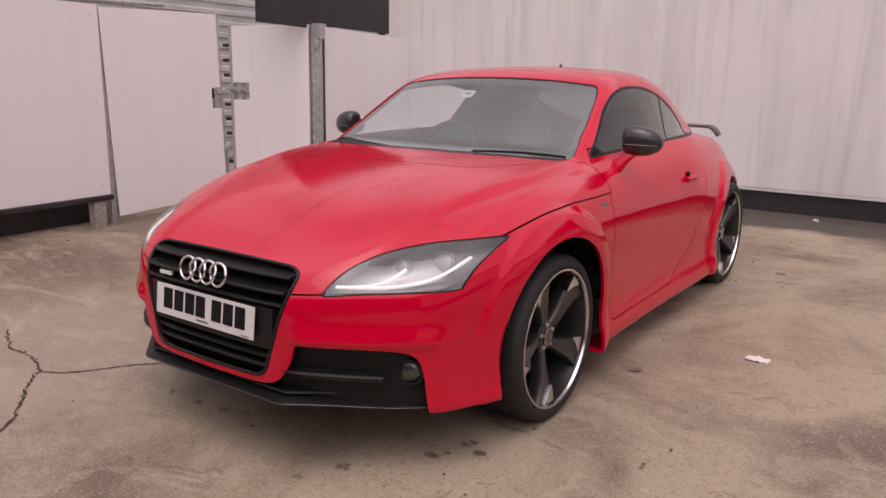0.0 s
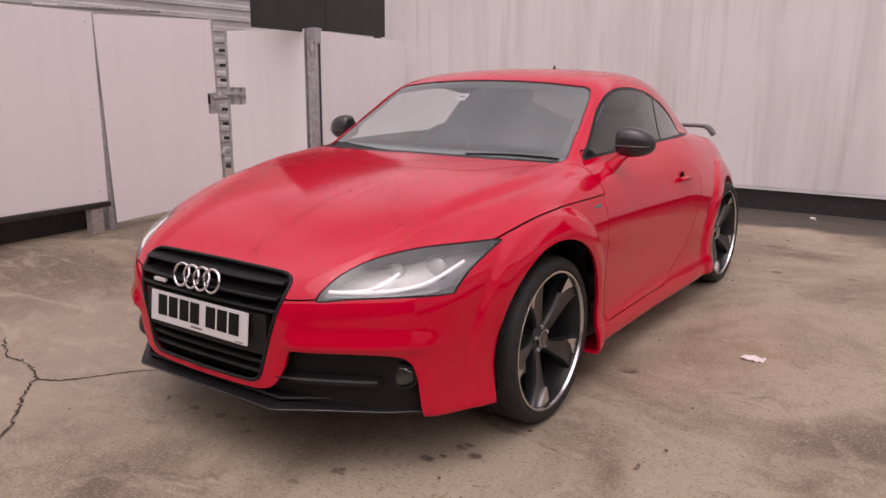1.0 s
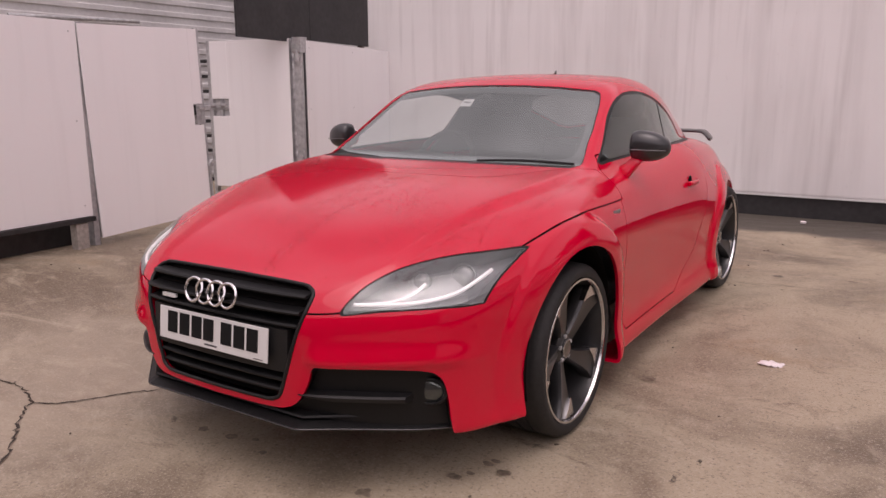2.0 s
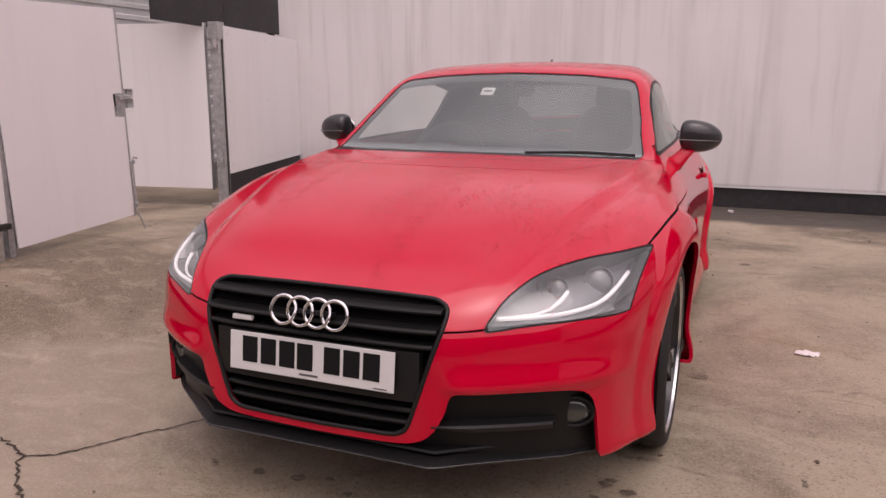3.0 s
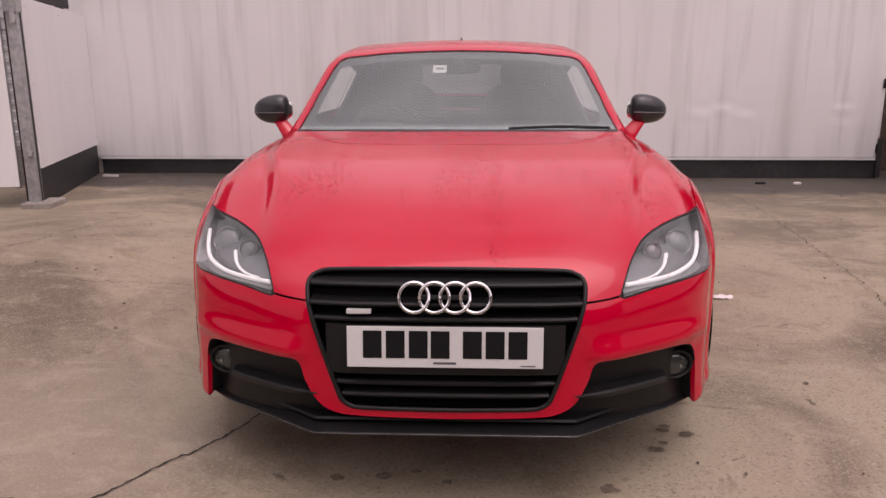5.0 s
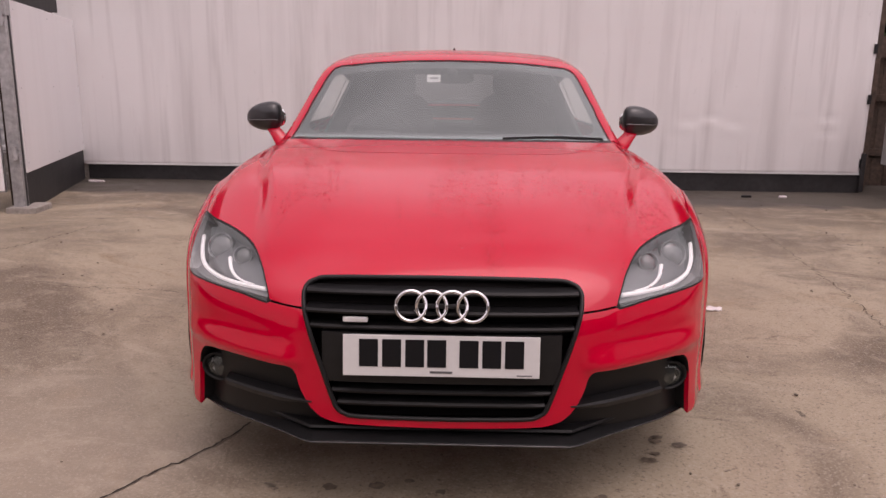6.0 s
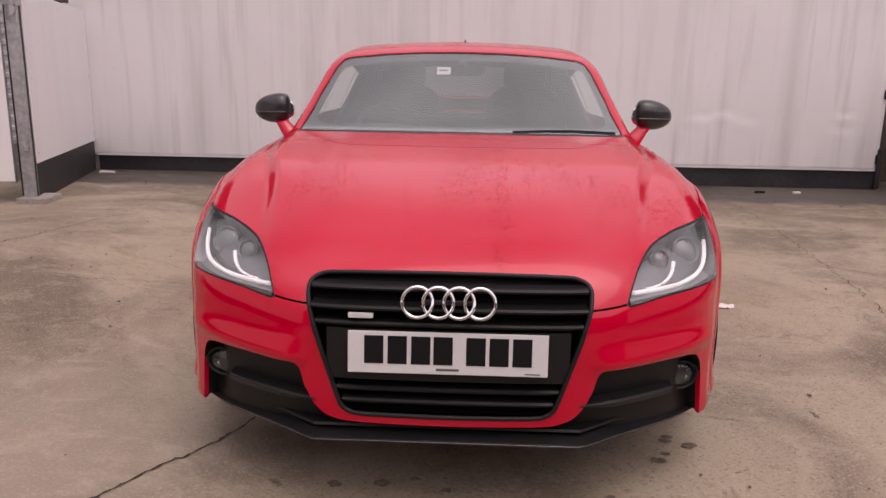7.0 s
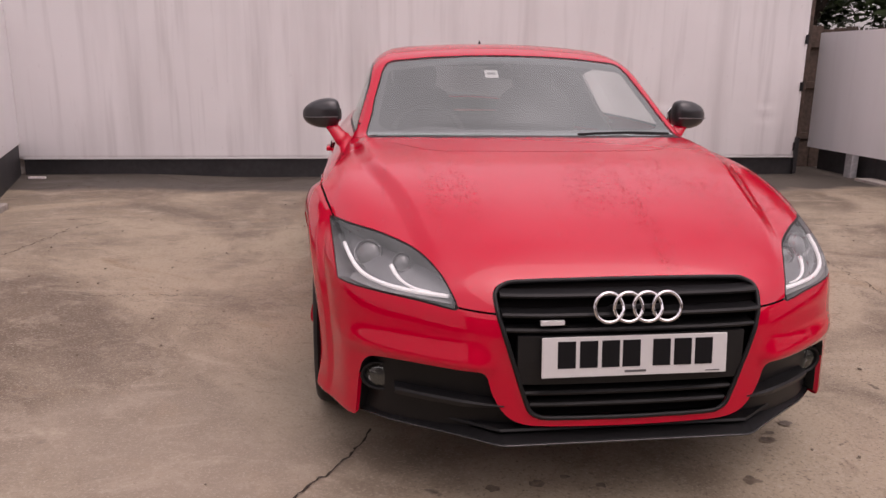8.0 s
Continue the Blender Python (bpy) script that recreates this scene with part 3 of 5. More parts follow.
build_ground()
crack([(-1.66, 0.06), (-1.45, -0.03), (-1.33, 0.0), (-1.24, -0.02), (-1.14, -0.06), (-1.05, -0.15), (-0.97, -0.21), (-0.83, -0.31), (-0.725, -0.40), (-0.6, -0.7)], 0.011, seed=1)
crack([(-1.14, -0.06), (-1.05, 0.0), (-0.97, 0.12), (-0.91, 0.24), (-0.83, 0.33), (-0.77, 0.43), (-0.70, 0.60)], 0.010, 0.008, seed=2)
crack([(2.51, 5.16), (2.48, 4.38), (2.38, 3.52), (2.31, 2.9), (2.22, 2.21), (2.10, 1.6)], 0.0045, 0.02, seed=3)
crack([(-2.81, 2.46), (-2.76, 2.8), (-2.72, 3.2), (-2.70, 3.6), (-2.55, 3.9)], 0.006, 0.02, seed=4)
crack([(-2.13, 2.0), (-1.85, 2.08), (-1.52, 2.13)], 0.004, 0.02, seed=5)
build_back_wall()
build_left_fence()
build_right_side()
build_surround()
for tx, ty, th, ts in ((6.2, 9.2, 4.6, 1), (8.0, 8.6, 5.2, 2), (7.2, 11.0, 6.0, 3), (5.0, 10.5, 4.4, 4)):
    build_tree(tx, ty, th, ts)
build_litter()


def build_spots():
    """Old oil drips, and grit washed into drifts."""
    rng = random.Random(5)
    drips = [(0.68, 0.38, 0.02), (0.735, 0.52, 0.016), (0.81, 0.495, 0.02), (0.485, 0.14, 0.022), (0.41, 0.0, 0.016), (0.95, 1.58, 0.03), (-0.34, 0.175, 0.018), (-0.2, 0.19, 0.02),
             (0.75, 0.55, 0.014), (0.715, 0.43, 0.012), (0.0, 0.16, 0.014), (-0.1, 0.22, 0.012), (1.11, 3.84, 0.03)]
    for x, y, r in drips:
        bm = bmesh.new()
        k = 16
        ring = []
        for i in range(k):
            a = math.tau * i / k
            rr = r * (1 + 0.55 * noise.noise((math.cos(a) * 1.3 + x * 9, math.sin(a) * 1.3 + y * 7, 0)))
            px, py = x + rr * 1.3 * math.cos(a), y + rr * math.sin(a)
            ring.append(bm.verts.new((px, py, float(ground_z(px, py)) + 0.004)))
        bm.faces.new(ring)
        tagged(new("oil_spot", mesh_of("oil_spot", bm, OIL)), "small dark oil drip soaked into the concrete", "stain", group="oil drips on the yard", kind="structure")
    bm = bmesh.new()
    for _ in range(420):
        x, y = rng.uniform(-3.4, 3.6), rng.uniform(-0.6, 6.0)
        if noise.noise((x * 0.8, y * 0.8, 4)) < rng.uniform(-0.4, 0.5):
            continue
        r = rng.uniform(0.0025, 0.007) * (1.4 if y > 4.5 else 1)
        own = bmesh.new()
        bmesh.ops.create_icosphere(own, subdivisions=1, radius=r)
        own.transform(Matrix.Translation((x, y, float(ground_z(x, y)) + r * 0.4 + 0.003)) @ pose(0, 0, 0, 0, 0, rng.uniform(0, 180)) @ Matrix.Diagonal((rng.uniform(0.8, 1.8), 1, 0.55, 1)))
        join(bm, own)
    tagged(new("grit", mesh_of("grit", bm, GRIT)), "loose dark grit strewn over the concrete", "grit", kind="stuff")


build_spots()

# ---- the car: one smooth body, cut into its panels ----
def spline(xs, ys):
    """A natural cubic curve through a few knots; straight beyond its ends."""
    xs, ys = np.array(xs, float), np.array(ys, float)
    n, h = len(xs), np.diff(xs)
    a = np.eye(n)
    r = np.zeros(n)
    for i in range(1, n - 1):
        a[i, i - 1:i + 2] = h[i - 1], 2 * (h[i - 1] + h[i]), h[i]
        r[i] = 6 * ((ys[i + 1] - ys[i]) / h[i] - (ys[i] - ys[i - 1]) / h[i - 1])
    m = np.linalg.solve(a, r)
    s0 = (ys[1] - ys[0]) / h[0] - h[0] * m[1] / 6
    s1 = (ys[-1] - ys[-2]) / h[-1] + h[-1] * m[-2] / 6

    def f(v):
        v = np.asarray(v, float)
        i = np.clip(np.searchsorted(xs, v) - 1, 0, n - 2)
        c = np.clip(v, xs[0], xs[-1])
        t, u, w = c - xs[i], xs[i + 1] - c, h[i]
        out = (m[i] * u ** 3 + m[i + 1] * t ** 3) / (6 * w) + (ys[i] / w - m[i] * w / 6) * u + (ys[i + 1] / w - m[i + 1] * w / 6) * t
        return out + np.minimum(v - xs[0], 0) * s0 + np.maximum(v - xs[-1], 0) * s1
    return f


def smax(a, b, k):
    h = np.maximum(k - np.abs(a - b), 0) / k
    return np.maximum(a, b) + h ** 3 * k / 6


AXLE_F, AXLE_R, HUB_F, HUB_R, ARCH = 0.918, 3.398, 0.302, 0.333, 0.374
OPENINGS = ((0.900, 0.33), (3.380, 0.33))
NOSE = spline([0, 0.15, 0.3, 0.4, 0.5, 0.6, 0.7, 0.8, 0.9, 1.0], [-0.022, -0.02, -0.012, 0.008, 0.055, 0.12, 0.20, 0.33, 0.56, 0.9])
LEAN = spline([0.1, 0.3, 0.45, 0.55, 0.60, 0.66, 0.72, 0.80, 1.0], [0.004, 0.0, 0.0, 0.005, 0.018, 0.06, 0.15, 0.31, 0.8])
HOOD = spline([-0.1, 0.09, 0.3, 0.6, 0.9, 1.2, 1.5, 2.0, 2.7, 3.2, 3.6, 3.9, 4.2], [0.585, 0.688, 0.762, 0.833, 0.883, 0.918, 0.943, 0.968, 0.995, 0.972, 0.935, 0.90, 0.86])
HOOD_DROP = spline([0.0, 0.3, 0.57, 1.0, 1.4, 2.0, 4.2], [0.065, 0.055, 0.035, 0.018, 0.016, 0.004, 0.0])
FLANK = spline([0.05, 0.15, 0.20, 0.27, 0.38, 0.5, 0.62, 0.72, 0.8, 0.88, 0.95, 1.05], [0.825, 0.878, 0.880, 0.864, 0.862, 0.87, 0.88, 0.876, 0.855, 0.815, 0.765, 0.70])
WAIST = spline([-0.1, 0.4, 0.92, 1.5, 2.3, 3.38, 3.8, 4.2], [-0.04, -0.016, 0.014, 0.004, -0.008, -0.03, -0.12, -0.25])
CREASE = spline([0.05, 0.22, 0.53, 0.92, 1.4], [0.465, 0.528, 0.59, 0.685, 0.71])
UNDER = spline([-0.1, 0.35, 0.55, 1.3, 3.0, 4.2], [0.19, 0.187, 0.178, 0.15, 0.15, 0.2])
ROOF = spline([0.9, 1.28, 1.5, 1.7, 1.82, 2.0, 2.25, 2.5, 2.8, 3.1, 3.4, 3.7, 3.95, 4.1], [0.66, 0.925, 1.075, 1.208, 1.28, 1.33, 1.348, 1.343, 1.303, 1.235, 1.135, 1.015, 0.91, 0.84])
CABIN_W = spline([0.85, 0.94, 1.05, 1.15, 1.25, 1.32, 1.4], [0.785, 0.745, 0.70, 0.665, 0.62, 0.565, 0.48])
CABIN_T = spline([1.2, 1.6, 2.3, 2.8, 3.2, 3.6, 4.0], [-0.02, 0.0, 0.0, -0.07, -0.155, -0.235, -0.33])
TAIL_X = spline([0, 0.4, 0.6, 0.75, 0.85, 0.95], [4.165, 4.12, 4.0, 3.86, 3.72, 3.5])
TAIL_Z = spline([0.1, 0.25, 0.5, 0.7, 0.85, 1.0], [-0.06, -0.02, 0.0, -0.015, -0.06, -0.14])


def slope(f, v, e=1e-3):
    return (f(v + e) - f(v - e)) / (2 * e)


def body_field(x, y, z):
    """Less than nought inside the car's skin."""
    ax = np.abs(x)
    crease = CREASE(y)
    lift = 0.026 * smoothstep(0.034, -0.026, ax - crease) * smoothstep(0.02, 0.2, y) * smoothstep(1.6, 1.3, y)
    top = (z - HOOD(y) - lift + HOOD_DROP(y) * (ax / 0.8) ** 3) / np.sqrt(1 + slope(HOOD, y) ** 2)
    w = FLANK(z) + WAIST(y)
    for ya, za in OPENINGS:
        r = np.hypot(y - ya, z - za)
        out = 0.030 if ya < 2 else 0.018
        w = w + out * smoothstep(ARCH + 0.125, ARCH + 0.082, r) + 0.4 * out * np.exp(-((r - ARCH - 0.03) / 0.05) ** 2)
    w = w - 0.06 * smoothstep(0.55, 0.85, z) * smoothstep(2.5, 3.4, y)
    w = w + 0.036 * smoothstep(0.25, 0.16, z) * smoothstep(0.2, 0.48, y) * smoothstep(0.75, 0.6, y)
    side = ax - w
    brow = 0.019 * np.exp(-((z - 0.442) / np.where(z > 0.442, 0.040, 0.024)) ** 2) * smoothstep(0.36, 0.44, ax) * smoothstep(0.86, 0.76, ax)
    brow = brow + 0.014 * np.exp(-((ax - 0.785) / 0.028) ** 2) * smoothstep(0.46, 0.40, z)
    nose = (NOSE(ax) + LEAN(z) - brow - y) / np.sqrt(1 + slope(NOSE, ax) ** 2)
    tail = (y - TAIL_X(ax) - TAIL_Z(z)) / np.sqrt(1 + slope(TAIL_X, ax) ** 2)
    low = smax(smax(top, side, 0.15), nose, 0.14)
    low = smax(low, tail, 0.14)
    low = smax(low, UNDER(y) - z, 0.03)
    bow = np.interp(y, [1.2, 2.0, 2.6, 3.3], [0.05, 0.05, 0.0, -0.10]) * (ax / 0.6) ** 2
    ye = y - bow
    cab = (z - ROOF(ye) + 0.032 * (ax / 0.58) ** 2 * smoothstep(1.2, 2.0, y)) / np.sqrt(1 + slope(ROOF, ye) ** 2)
    cab = smax(cab, ax - CABIN_W(np.maximum(z, 0.88)) - CABIN_T(y), np.interp(y, [1.8, 2.3], [0.07, 0.13]))
    h = np.maximum(0.04 - np.abs(low - cab), 0) / 0.04
    return np.minimum(low, cab) - h ** 3 * 0.04 / 6


def gradient(p, e=8e-4):
    g = np.stack([body_field(*(p + d).T) - body_field(*(p - d).T) for d in np.eye(3) * e], -1) / (2 * e)
    return g


def skin(step=0.0135):
    """The near half of the skin (x >= 0) as points, normals and triangles, by surface nets pulled on to the field."""
    xs = np.arange(-0.5, 0.98 / step) * step
    ys = np.arange(-0.06, 4.24, step)
    zs = np.arange(0.1, 1.40, step)
    gx, gy, gz = np.meshgrid(xs, ys, zs, indexing="ij")
    f = body_field(gx, gy, gz)
    inside = f < 0
    c = sum(inside[i:i - 1 or None, j:j - 1 or None, k:k - 1 or None].astype(int) for i in (0, 1) for j in (0, 1) for k in (0, 1))
    live = (c > 0) & (c < 8)
    idx = -np.ones(live.shape, int)
    idx[live] = np.arange(live.sum())
    i, j, k = np.nonzero(live)
    p = np.stack([xs[i], ys[j], zs[k]], -1) + step / 2
    mid = i == 0
    p[mid, 0] = 0
    for _ in range(7):
        g = gradient(p)
        d = body_field(*p.T)
        p = p - np.clip(d / np.maximum((g ** 2).sum(-1), 0.05), -step, step)[:, None] * g
        p[mid, 0] = 0
    quads = []
    a = inside[:-1] != inside[1:]
    i, j, k = np.nonzero(a[:, 1:-1, 1:-1])
    q = np.stack([idx[i, j, k], idx[i, j + 1, k], idx[i, j + 1, k + 1], idx[i, j, k + 1]], -1)
    flip = inside[i, j + 1, k + 1]
    quads.append(np.where(flip[:, None], q, q[:, ::-1]))
    a = inside[:, :-1] != inside[:, 1:]
    i, j, k = np.nonzero(a[1:-1, :, 1:-1])
    q = np.stack([idx[i, j, k], idx[i, j, k + 1], idx[i + 1, j, k + 1], idx[i + 1, j, k]], -1)
    flip = inside[i + 1, j, k + 1]
    quads.append(np.where(flip[:, None], q, q[:, ::-1]))
    a = inside[:, :, :-1] != inside[:, :, 1:]
    i, j, k = np.nonzero(a[1:-1, 1:-1])
    q = np.stack([idx[i, j, k], idx[i + 1, j, k], idx[i + 1, j + 1, k], idx[i, j + 1, k]], -1)
    flip = inside[i + 1, j + 1, k]
    quads.append(np.where(flip[:, None], q, q[:, ::-1]))
    q = np.concatenate(quads)
    q = q[(q >= 0).all(1)]
    # pull neighbours together along the surface, so that the net is even
    for _ in range(2):
        s, cnt = np.zeros_like(p), np.zeros(len(p))
        for u in range(4):
            for w in ((u + 1) % 4, (u - 1) % 4):
                np.add.at(s, q[:, u], p[q[:, w]])
                np.add.at(cnt, q[:, u], 1)
        p = np.where(cnt[:, None] > 0, 0.5 * p + 0.5 * s / np.maximum(cnt, 1)[:, None], p)
        p[mid, 0] = 0
        for _ in range(3):
            g = gradient(p)
            p = p - (body_field(*p.T) / np.maximum((g ** 2).sum(-1), 0.05))[:, None] * g
            p[mid, 0] = 0
    n = gradient(p)
    n[mid, 0] = 0
    n /= np.linalg.norm(n, axis=1)[:, None]
    t = np.concatenate([q[:, [0, 1, 2]], q[:, [0, 2, 3]]])
    a, b, c = p[t[:, 0]], p[t[:, 1]], p[t[:, 2]]
    bad = (np.cross(b - a, c - a) * n[t[:, 0]]).sum(-1) < 0
    t[bad] = t[bad][:, ::-1]
    return p, n, t


def closed(points, per=10, smooth=True):
    """A closed outline; smoothed by a Catmull-Rom curve."""
    p = np.array(points, float)
    if not smooth:
        return p
    out = []
    for i in range(len(p)):
        a, b, c, d = p[i - 1], p[i], p[(i + 1) % len(p)], p[(i + 2) % len(p)]
        for t in np.arange(per) / per:
            out.append(0.5 * (2 * b + (c - a) * t + (2 * a - 5 * b + 4 * c - d) * t * t + (3 * b - 3 * c + d - a) * t ** 3))
    return np.array(out)


def rounded(points, radius, seg=6):
    """A polygon with rounded corners; radius: one for all, or one a corner."""
    p = np.array(points, float)
    out = []
    for i in range(len(p)):
        r = radius[i] if isinstance(radius, (list, tuple)) else radius
        a, b, c = p[i - 1], p[i], p[(i + 1) % len(p)]
        u, v = (a - b) / np.linalg.norm(a - b), (c - b) / np.linalg.norm(c - b)
        half = math.acos(max(-1, min(1, float(u @ v)))) / 2
        cut = min(r / math.tan(half), 0.48 * np.linalg.norm(a - b), 0.48 * np.linalg.norm(c - b))
        s, e = b + u * cut, b + v * cut
        for t in np.linspace(0, 1, seg):
            out.append((1 - t) ** 2 * s + 2 * t * (1 - t) * b + t * t * e)
    return np.array(out)


def outline(poly, u, v):
    """Signed distance of the points (u, v) to a closed outline, less than nought inside."""
    q = np.stack([u, v], -1)
    best = np.full(len(q), 1e9)
    odd = np.zeros(len(q), bool)
    for a, b in zip(poly, np.roll(poly, -1, 0)):
        e = b - a
        t = np.clip(((q - a) @ e) / max(e @ e, 1e-12), 0, 1)
        best = np.minimum(best, np.linalg.norm(q - a - t[:, None] * e, axis=1))
        cross = (a[1] > q[:, 1]) != (b[1] > q[:, 1])
        with np.errstate(divide="ignore", invalid="ignore"):
            odd ^= cross & (q[:, 0] < e[0] * (q[:, 1] - a[1]) / e[1] + a[0])
    return np.where(odd, -best, best)


def split(s, d):
    """Cuts a skin along the line where d is nought. Returns what lies inside (d < 0), and the rest."""
    p, n, t = s
    neg = d < 0
    c = neg[t].sum(1)
    ins, outs = [t[c == 3]], [t[c == 0]]
    np_, nn, made = [], [], {}

    def cut(i, j):
        key = (i, j) if i < j else (j, i)
        if key not in made:
            a, b = key
            f = d[a] / (d[a] - d[b])
            np_.append(p[a] + (p[b] - p[a]) * f)
            m = n[a] + (n[b] - n[a]) * f
            nn.append(m / np.linalg.norm(m))
            made[key] = len(p) + len(np_) - 1
        return made[key]

    li, lo = [], []
    for tri in t[(c == 1) | (c == 2)]:
        f = neg[tri]
        one = int(np.argmax(f)) if f.sum() == 1 else int(np.argmin(f))
        a, b, e = tri[one], tri[(one + 1) % 3], tri[(one + 2) % 3]
        ab, ae = cut(a, b), cut(a, e)
        lone, rest = (li, lo) if f.sum() == 1 else (lo, li)
        lone.append((a, ab, ae))
        rest += [(ab, b, e), (ab, e, ae)]
    p = np.concatenate([p, np.array(np_).reshape(-1, 3)])
    n = np.concatenate([n, np.array(nn).reshape(-1, 3)])
    a = np.concatenate(ins + [np.array(li, int).reshape(-1, 3)])
    b = np.concatenate(outs + [np.array(lo, int).reshape(-1, 3)])
    return (p, n, a), (p, n, b)


def compact(s):
    p, n, t = s
    keep, inv = np.unique(t, return_inverse=True)
    return p[keep], n[keep], inv.reshape(-1, 3)


def islands(s):
    """The separate pieces of a skin."""
    p, n, t = compact(s)
    mark = np.arange(len(p))
    while True:
        low = mark[t].min(1)
        new_mark = mark.copy()
        for c in range(3):
            np.minimum.at(new_mark, t[:, c], low)
        if (new_mark == mark).all():
            break
        mark = new_mark
    return [(p, n, t[mark[t[:, 0]] == k]) for k in np.unique(mark[t[:, 0]])]


def flipped(s):
    p, n, t = s
    m = np.array([-1, 1, 1])
    return p * m, n * m, t[:, ::-1]


def merged(*skins):
    ps, ns, ts, k = [], [], [], 0
    for p, n, t in skins:
        ps.append(p), ns.append(n), ts.append(t + k)
        k += len(p)
    return np.concatenate(ps), np.concatenate(ns), np.concatenate(ts)


def shifted(s, d):
    p, n, t = s
    return p + n * d, n, t


def rim(s, depth, keep=None):
    """A wall that goes in from the open edges of a skin."""
    p, n, t = s
    e = np.concatenate([t[:, [0, 1]], t[:, [1, 2]], t[:, [2, 0]]])
    key = np.sort(e, 1)
    _, inv, cnt = np.unique(key, axis=0, return_inverse=True, return_counts=True)
    e = e[cnt[inv.ravel()] == 1]
    e = e[~((p[e[:, 0], 0] == 0) & (p[e[:, 1], 0] == 0))]
    if keep is not None:
        e = e[keep(p[e[:, 0]])]
    a, b = p[e[:, 0]], p[e[:, 1]]
    c, d = b - n[e[:, 1]] * depth, a - n[e[:, 0]] * depth
    m = np.cross(a - b, n[e[:, 0]])
    m /= np.maximum(np.linalg.norm(m, axis=1), 1e-9)[:, None]
    k = len(e)
    i = np.arange(k)
    q = np.stack([i, i + k, i + 2 * k, i + 3 * k], -1)[:, ::-1]
    tt = np.concatenate([q[:, [0, 1, 2]], q[:, [0, 2, 3]]])
    return np.concatenate([a, b, c, d]), -np.concatenate([m, m, m, m]), tt


def evened(s, rounds=12):
    """The same skin with its normals averaged, for a pane that mirrors evenly."""
    p, n, t = compact(s)
    for _ in range(rounds):
        m = n.copy()
        for a, b in ((0, 1), (1, 2), (2, 0)):
            np.add.at(m, t[:, a], n[t[:, b]])
            np.add.at(m, t[:, b], n[t[:, a]])
        m[p[:, 0] < 1e-6, 0] = 0
        n = m / np.linalg.norm(m, axis=1)[:, None]
    return p, n, t


def skin_part(name, s, mat, parent, label="", both=False, edge=0.0):
    s = compact(s)
    if edge:
        s = merged(s, rim(s, edge))
    if both:
        s = merged(s, flipped(s))
    p, n, t = s
    me = bpy.data.meshes.new(name)
    me.from_pydata(p.tolist(), [], t.tolist())
    me.shade_smooth()
    me.normals_split_custom_set_from_vertices(n.tolist())
    me.materials.append(mat)
    return part(name, me, mat, parent, label)


def panel(s, fn, gap=0.0024):
    """Cuts a panel out along the line fn = 0, with a gap round it. Returns panel, gap and rest."""
    inner, rest = split(s, fn(s[0]) + gap)
    strip, rest = split(rest, fn(rest[0]) - gap)
    return inner, strip, rest


def front_y(x, z):
    """Where the nose's skin lies at (x, z)."""
    y = np.linspace(-0.08, 0.9, 500)
    v = body_field(np.full_like(y, x), y, np.full_like(y, z))
    return float(y[np.argmax(v < 0)])


def flank_x(y, z):
    x = np.linspace(1.05, 0.3, 500)
    v = body_field(x, np.full_like(x, y), np.full_like(x, z))
    return float(x[np.argmax(v < 0)])


def top_z(x, y):
    z = np.linspace(1.42, 0.4, 800)
    v = body_field(np.full_like(z, x), np.full_like(z, y), z)
    return float(z[np.argmax(v < 0)])


def both_ways(pts):
    """A half outline (x >= 0, from the middle to the middle), closed by its mirror image."""
    return np.array(list(pts) + [(-x, z) for x, z in reversed(pts) if x > 0.001])


def lip_y(x):
    """Plan of the chin lip: straight across the middle, then straight back along each side."""
    return -0.022 + 0.80 * max(0.0, abs(float(x)) - 0.362) + 0.25 * max(0.0, abs(float(x)) - 0.66)


def sweep_x(xs, profile, zf=None, yf=None):
    """A bar across the nose: a profile of (y, z) offsets carried along the plan curve of the nose."""
    bm = bmesh.new()
    rings = []
    for x in xs:
        y0 = yf(x) if yf else float(NOSE(abs(x)))
        z0 = zf(x) if zf else 0.0
        rings.append([bm.verts.new((x, y0 + a, z0 + b)) for a, b in profile])
    k = len(profile)
    for a, b in zip(rings, rings[1:]):
        for i in range(k):
            bm.faces.new((a[i], b[i], b[(i + 1) % k], a[(i + 1) % k]))
    bm.faces.new(rings[0])
    bm.faces.new(rings[-1][::-1])
    bmesh.ops.recalc_face_normals(bm, faces=bm.faces[:])
    return bm


def lathe_x(profile, seg=64, close=True):
    """A turned shape about the x axis: profile of (x, radius)."""
    bm = bmesh.new()
    rings = [[bm.verts.new((x, r * math.cos(t), r * math.sin(t))) for t in (math.tau * k / seg for k in range(seg))] for x, r in profile]
    pairs = list(zip(rings, rings[1:])) + ([(rings[-1], rings[0])] if close else [])
    for a, b in pairs:
        for k in range(seg):
            bm.faces.new((a[k], a[(k + 1) % seg], b[(k + 1) % seg], b[k]))
    bmesh.ops.recalc_face_normals(bm, faces=bm.faces[:])
    return bm


def blob(c, r, p=2.5, seg=28, rings=16):
    """A rounded box-like solid."""
    bm = bmesh.new()
    bmesh.ops.create_uvsphere(bm, u_segments=seg, v_segments=rings, radius=1)
    for v in bm.verts:
        d = Vector([math.copysign(abs(a) ** (2 / p), a) for a in v.co])
        v.co = Vector((c[0] + d.x * r[0], c[1] + d.y * r[1], c[2] + d.z * r[2]))
    return bm


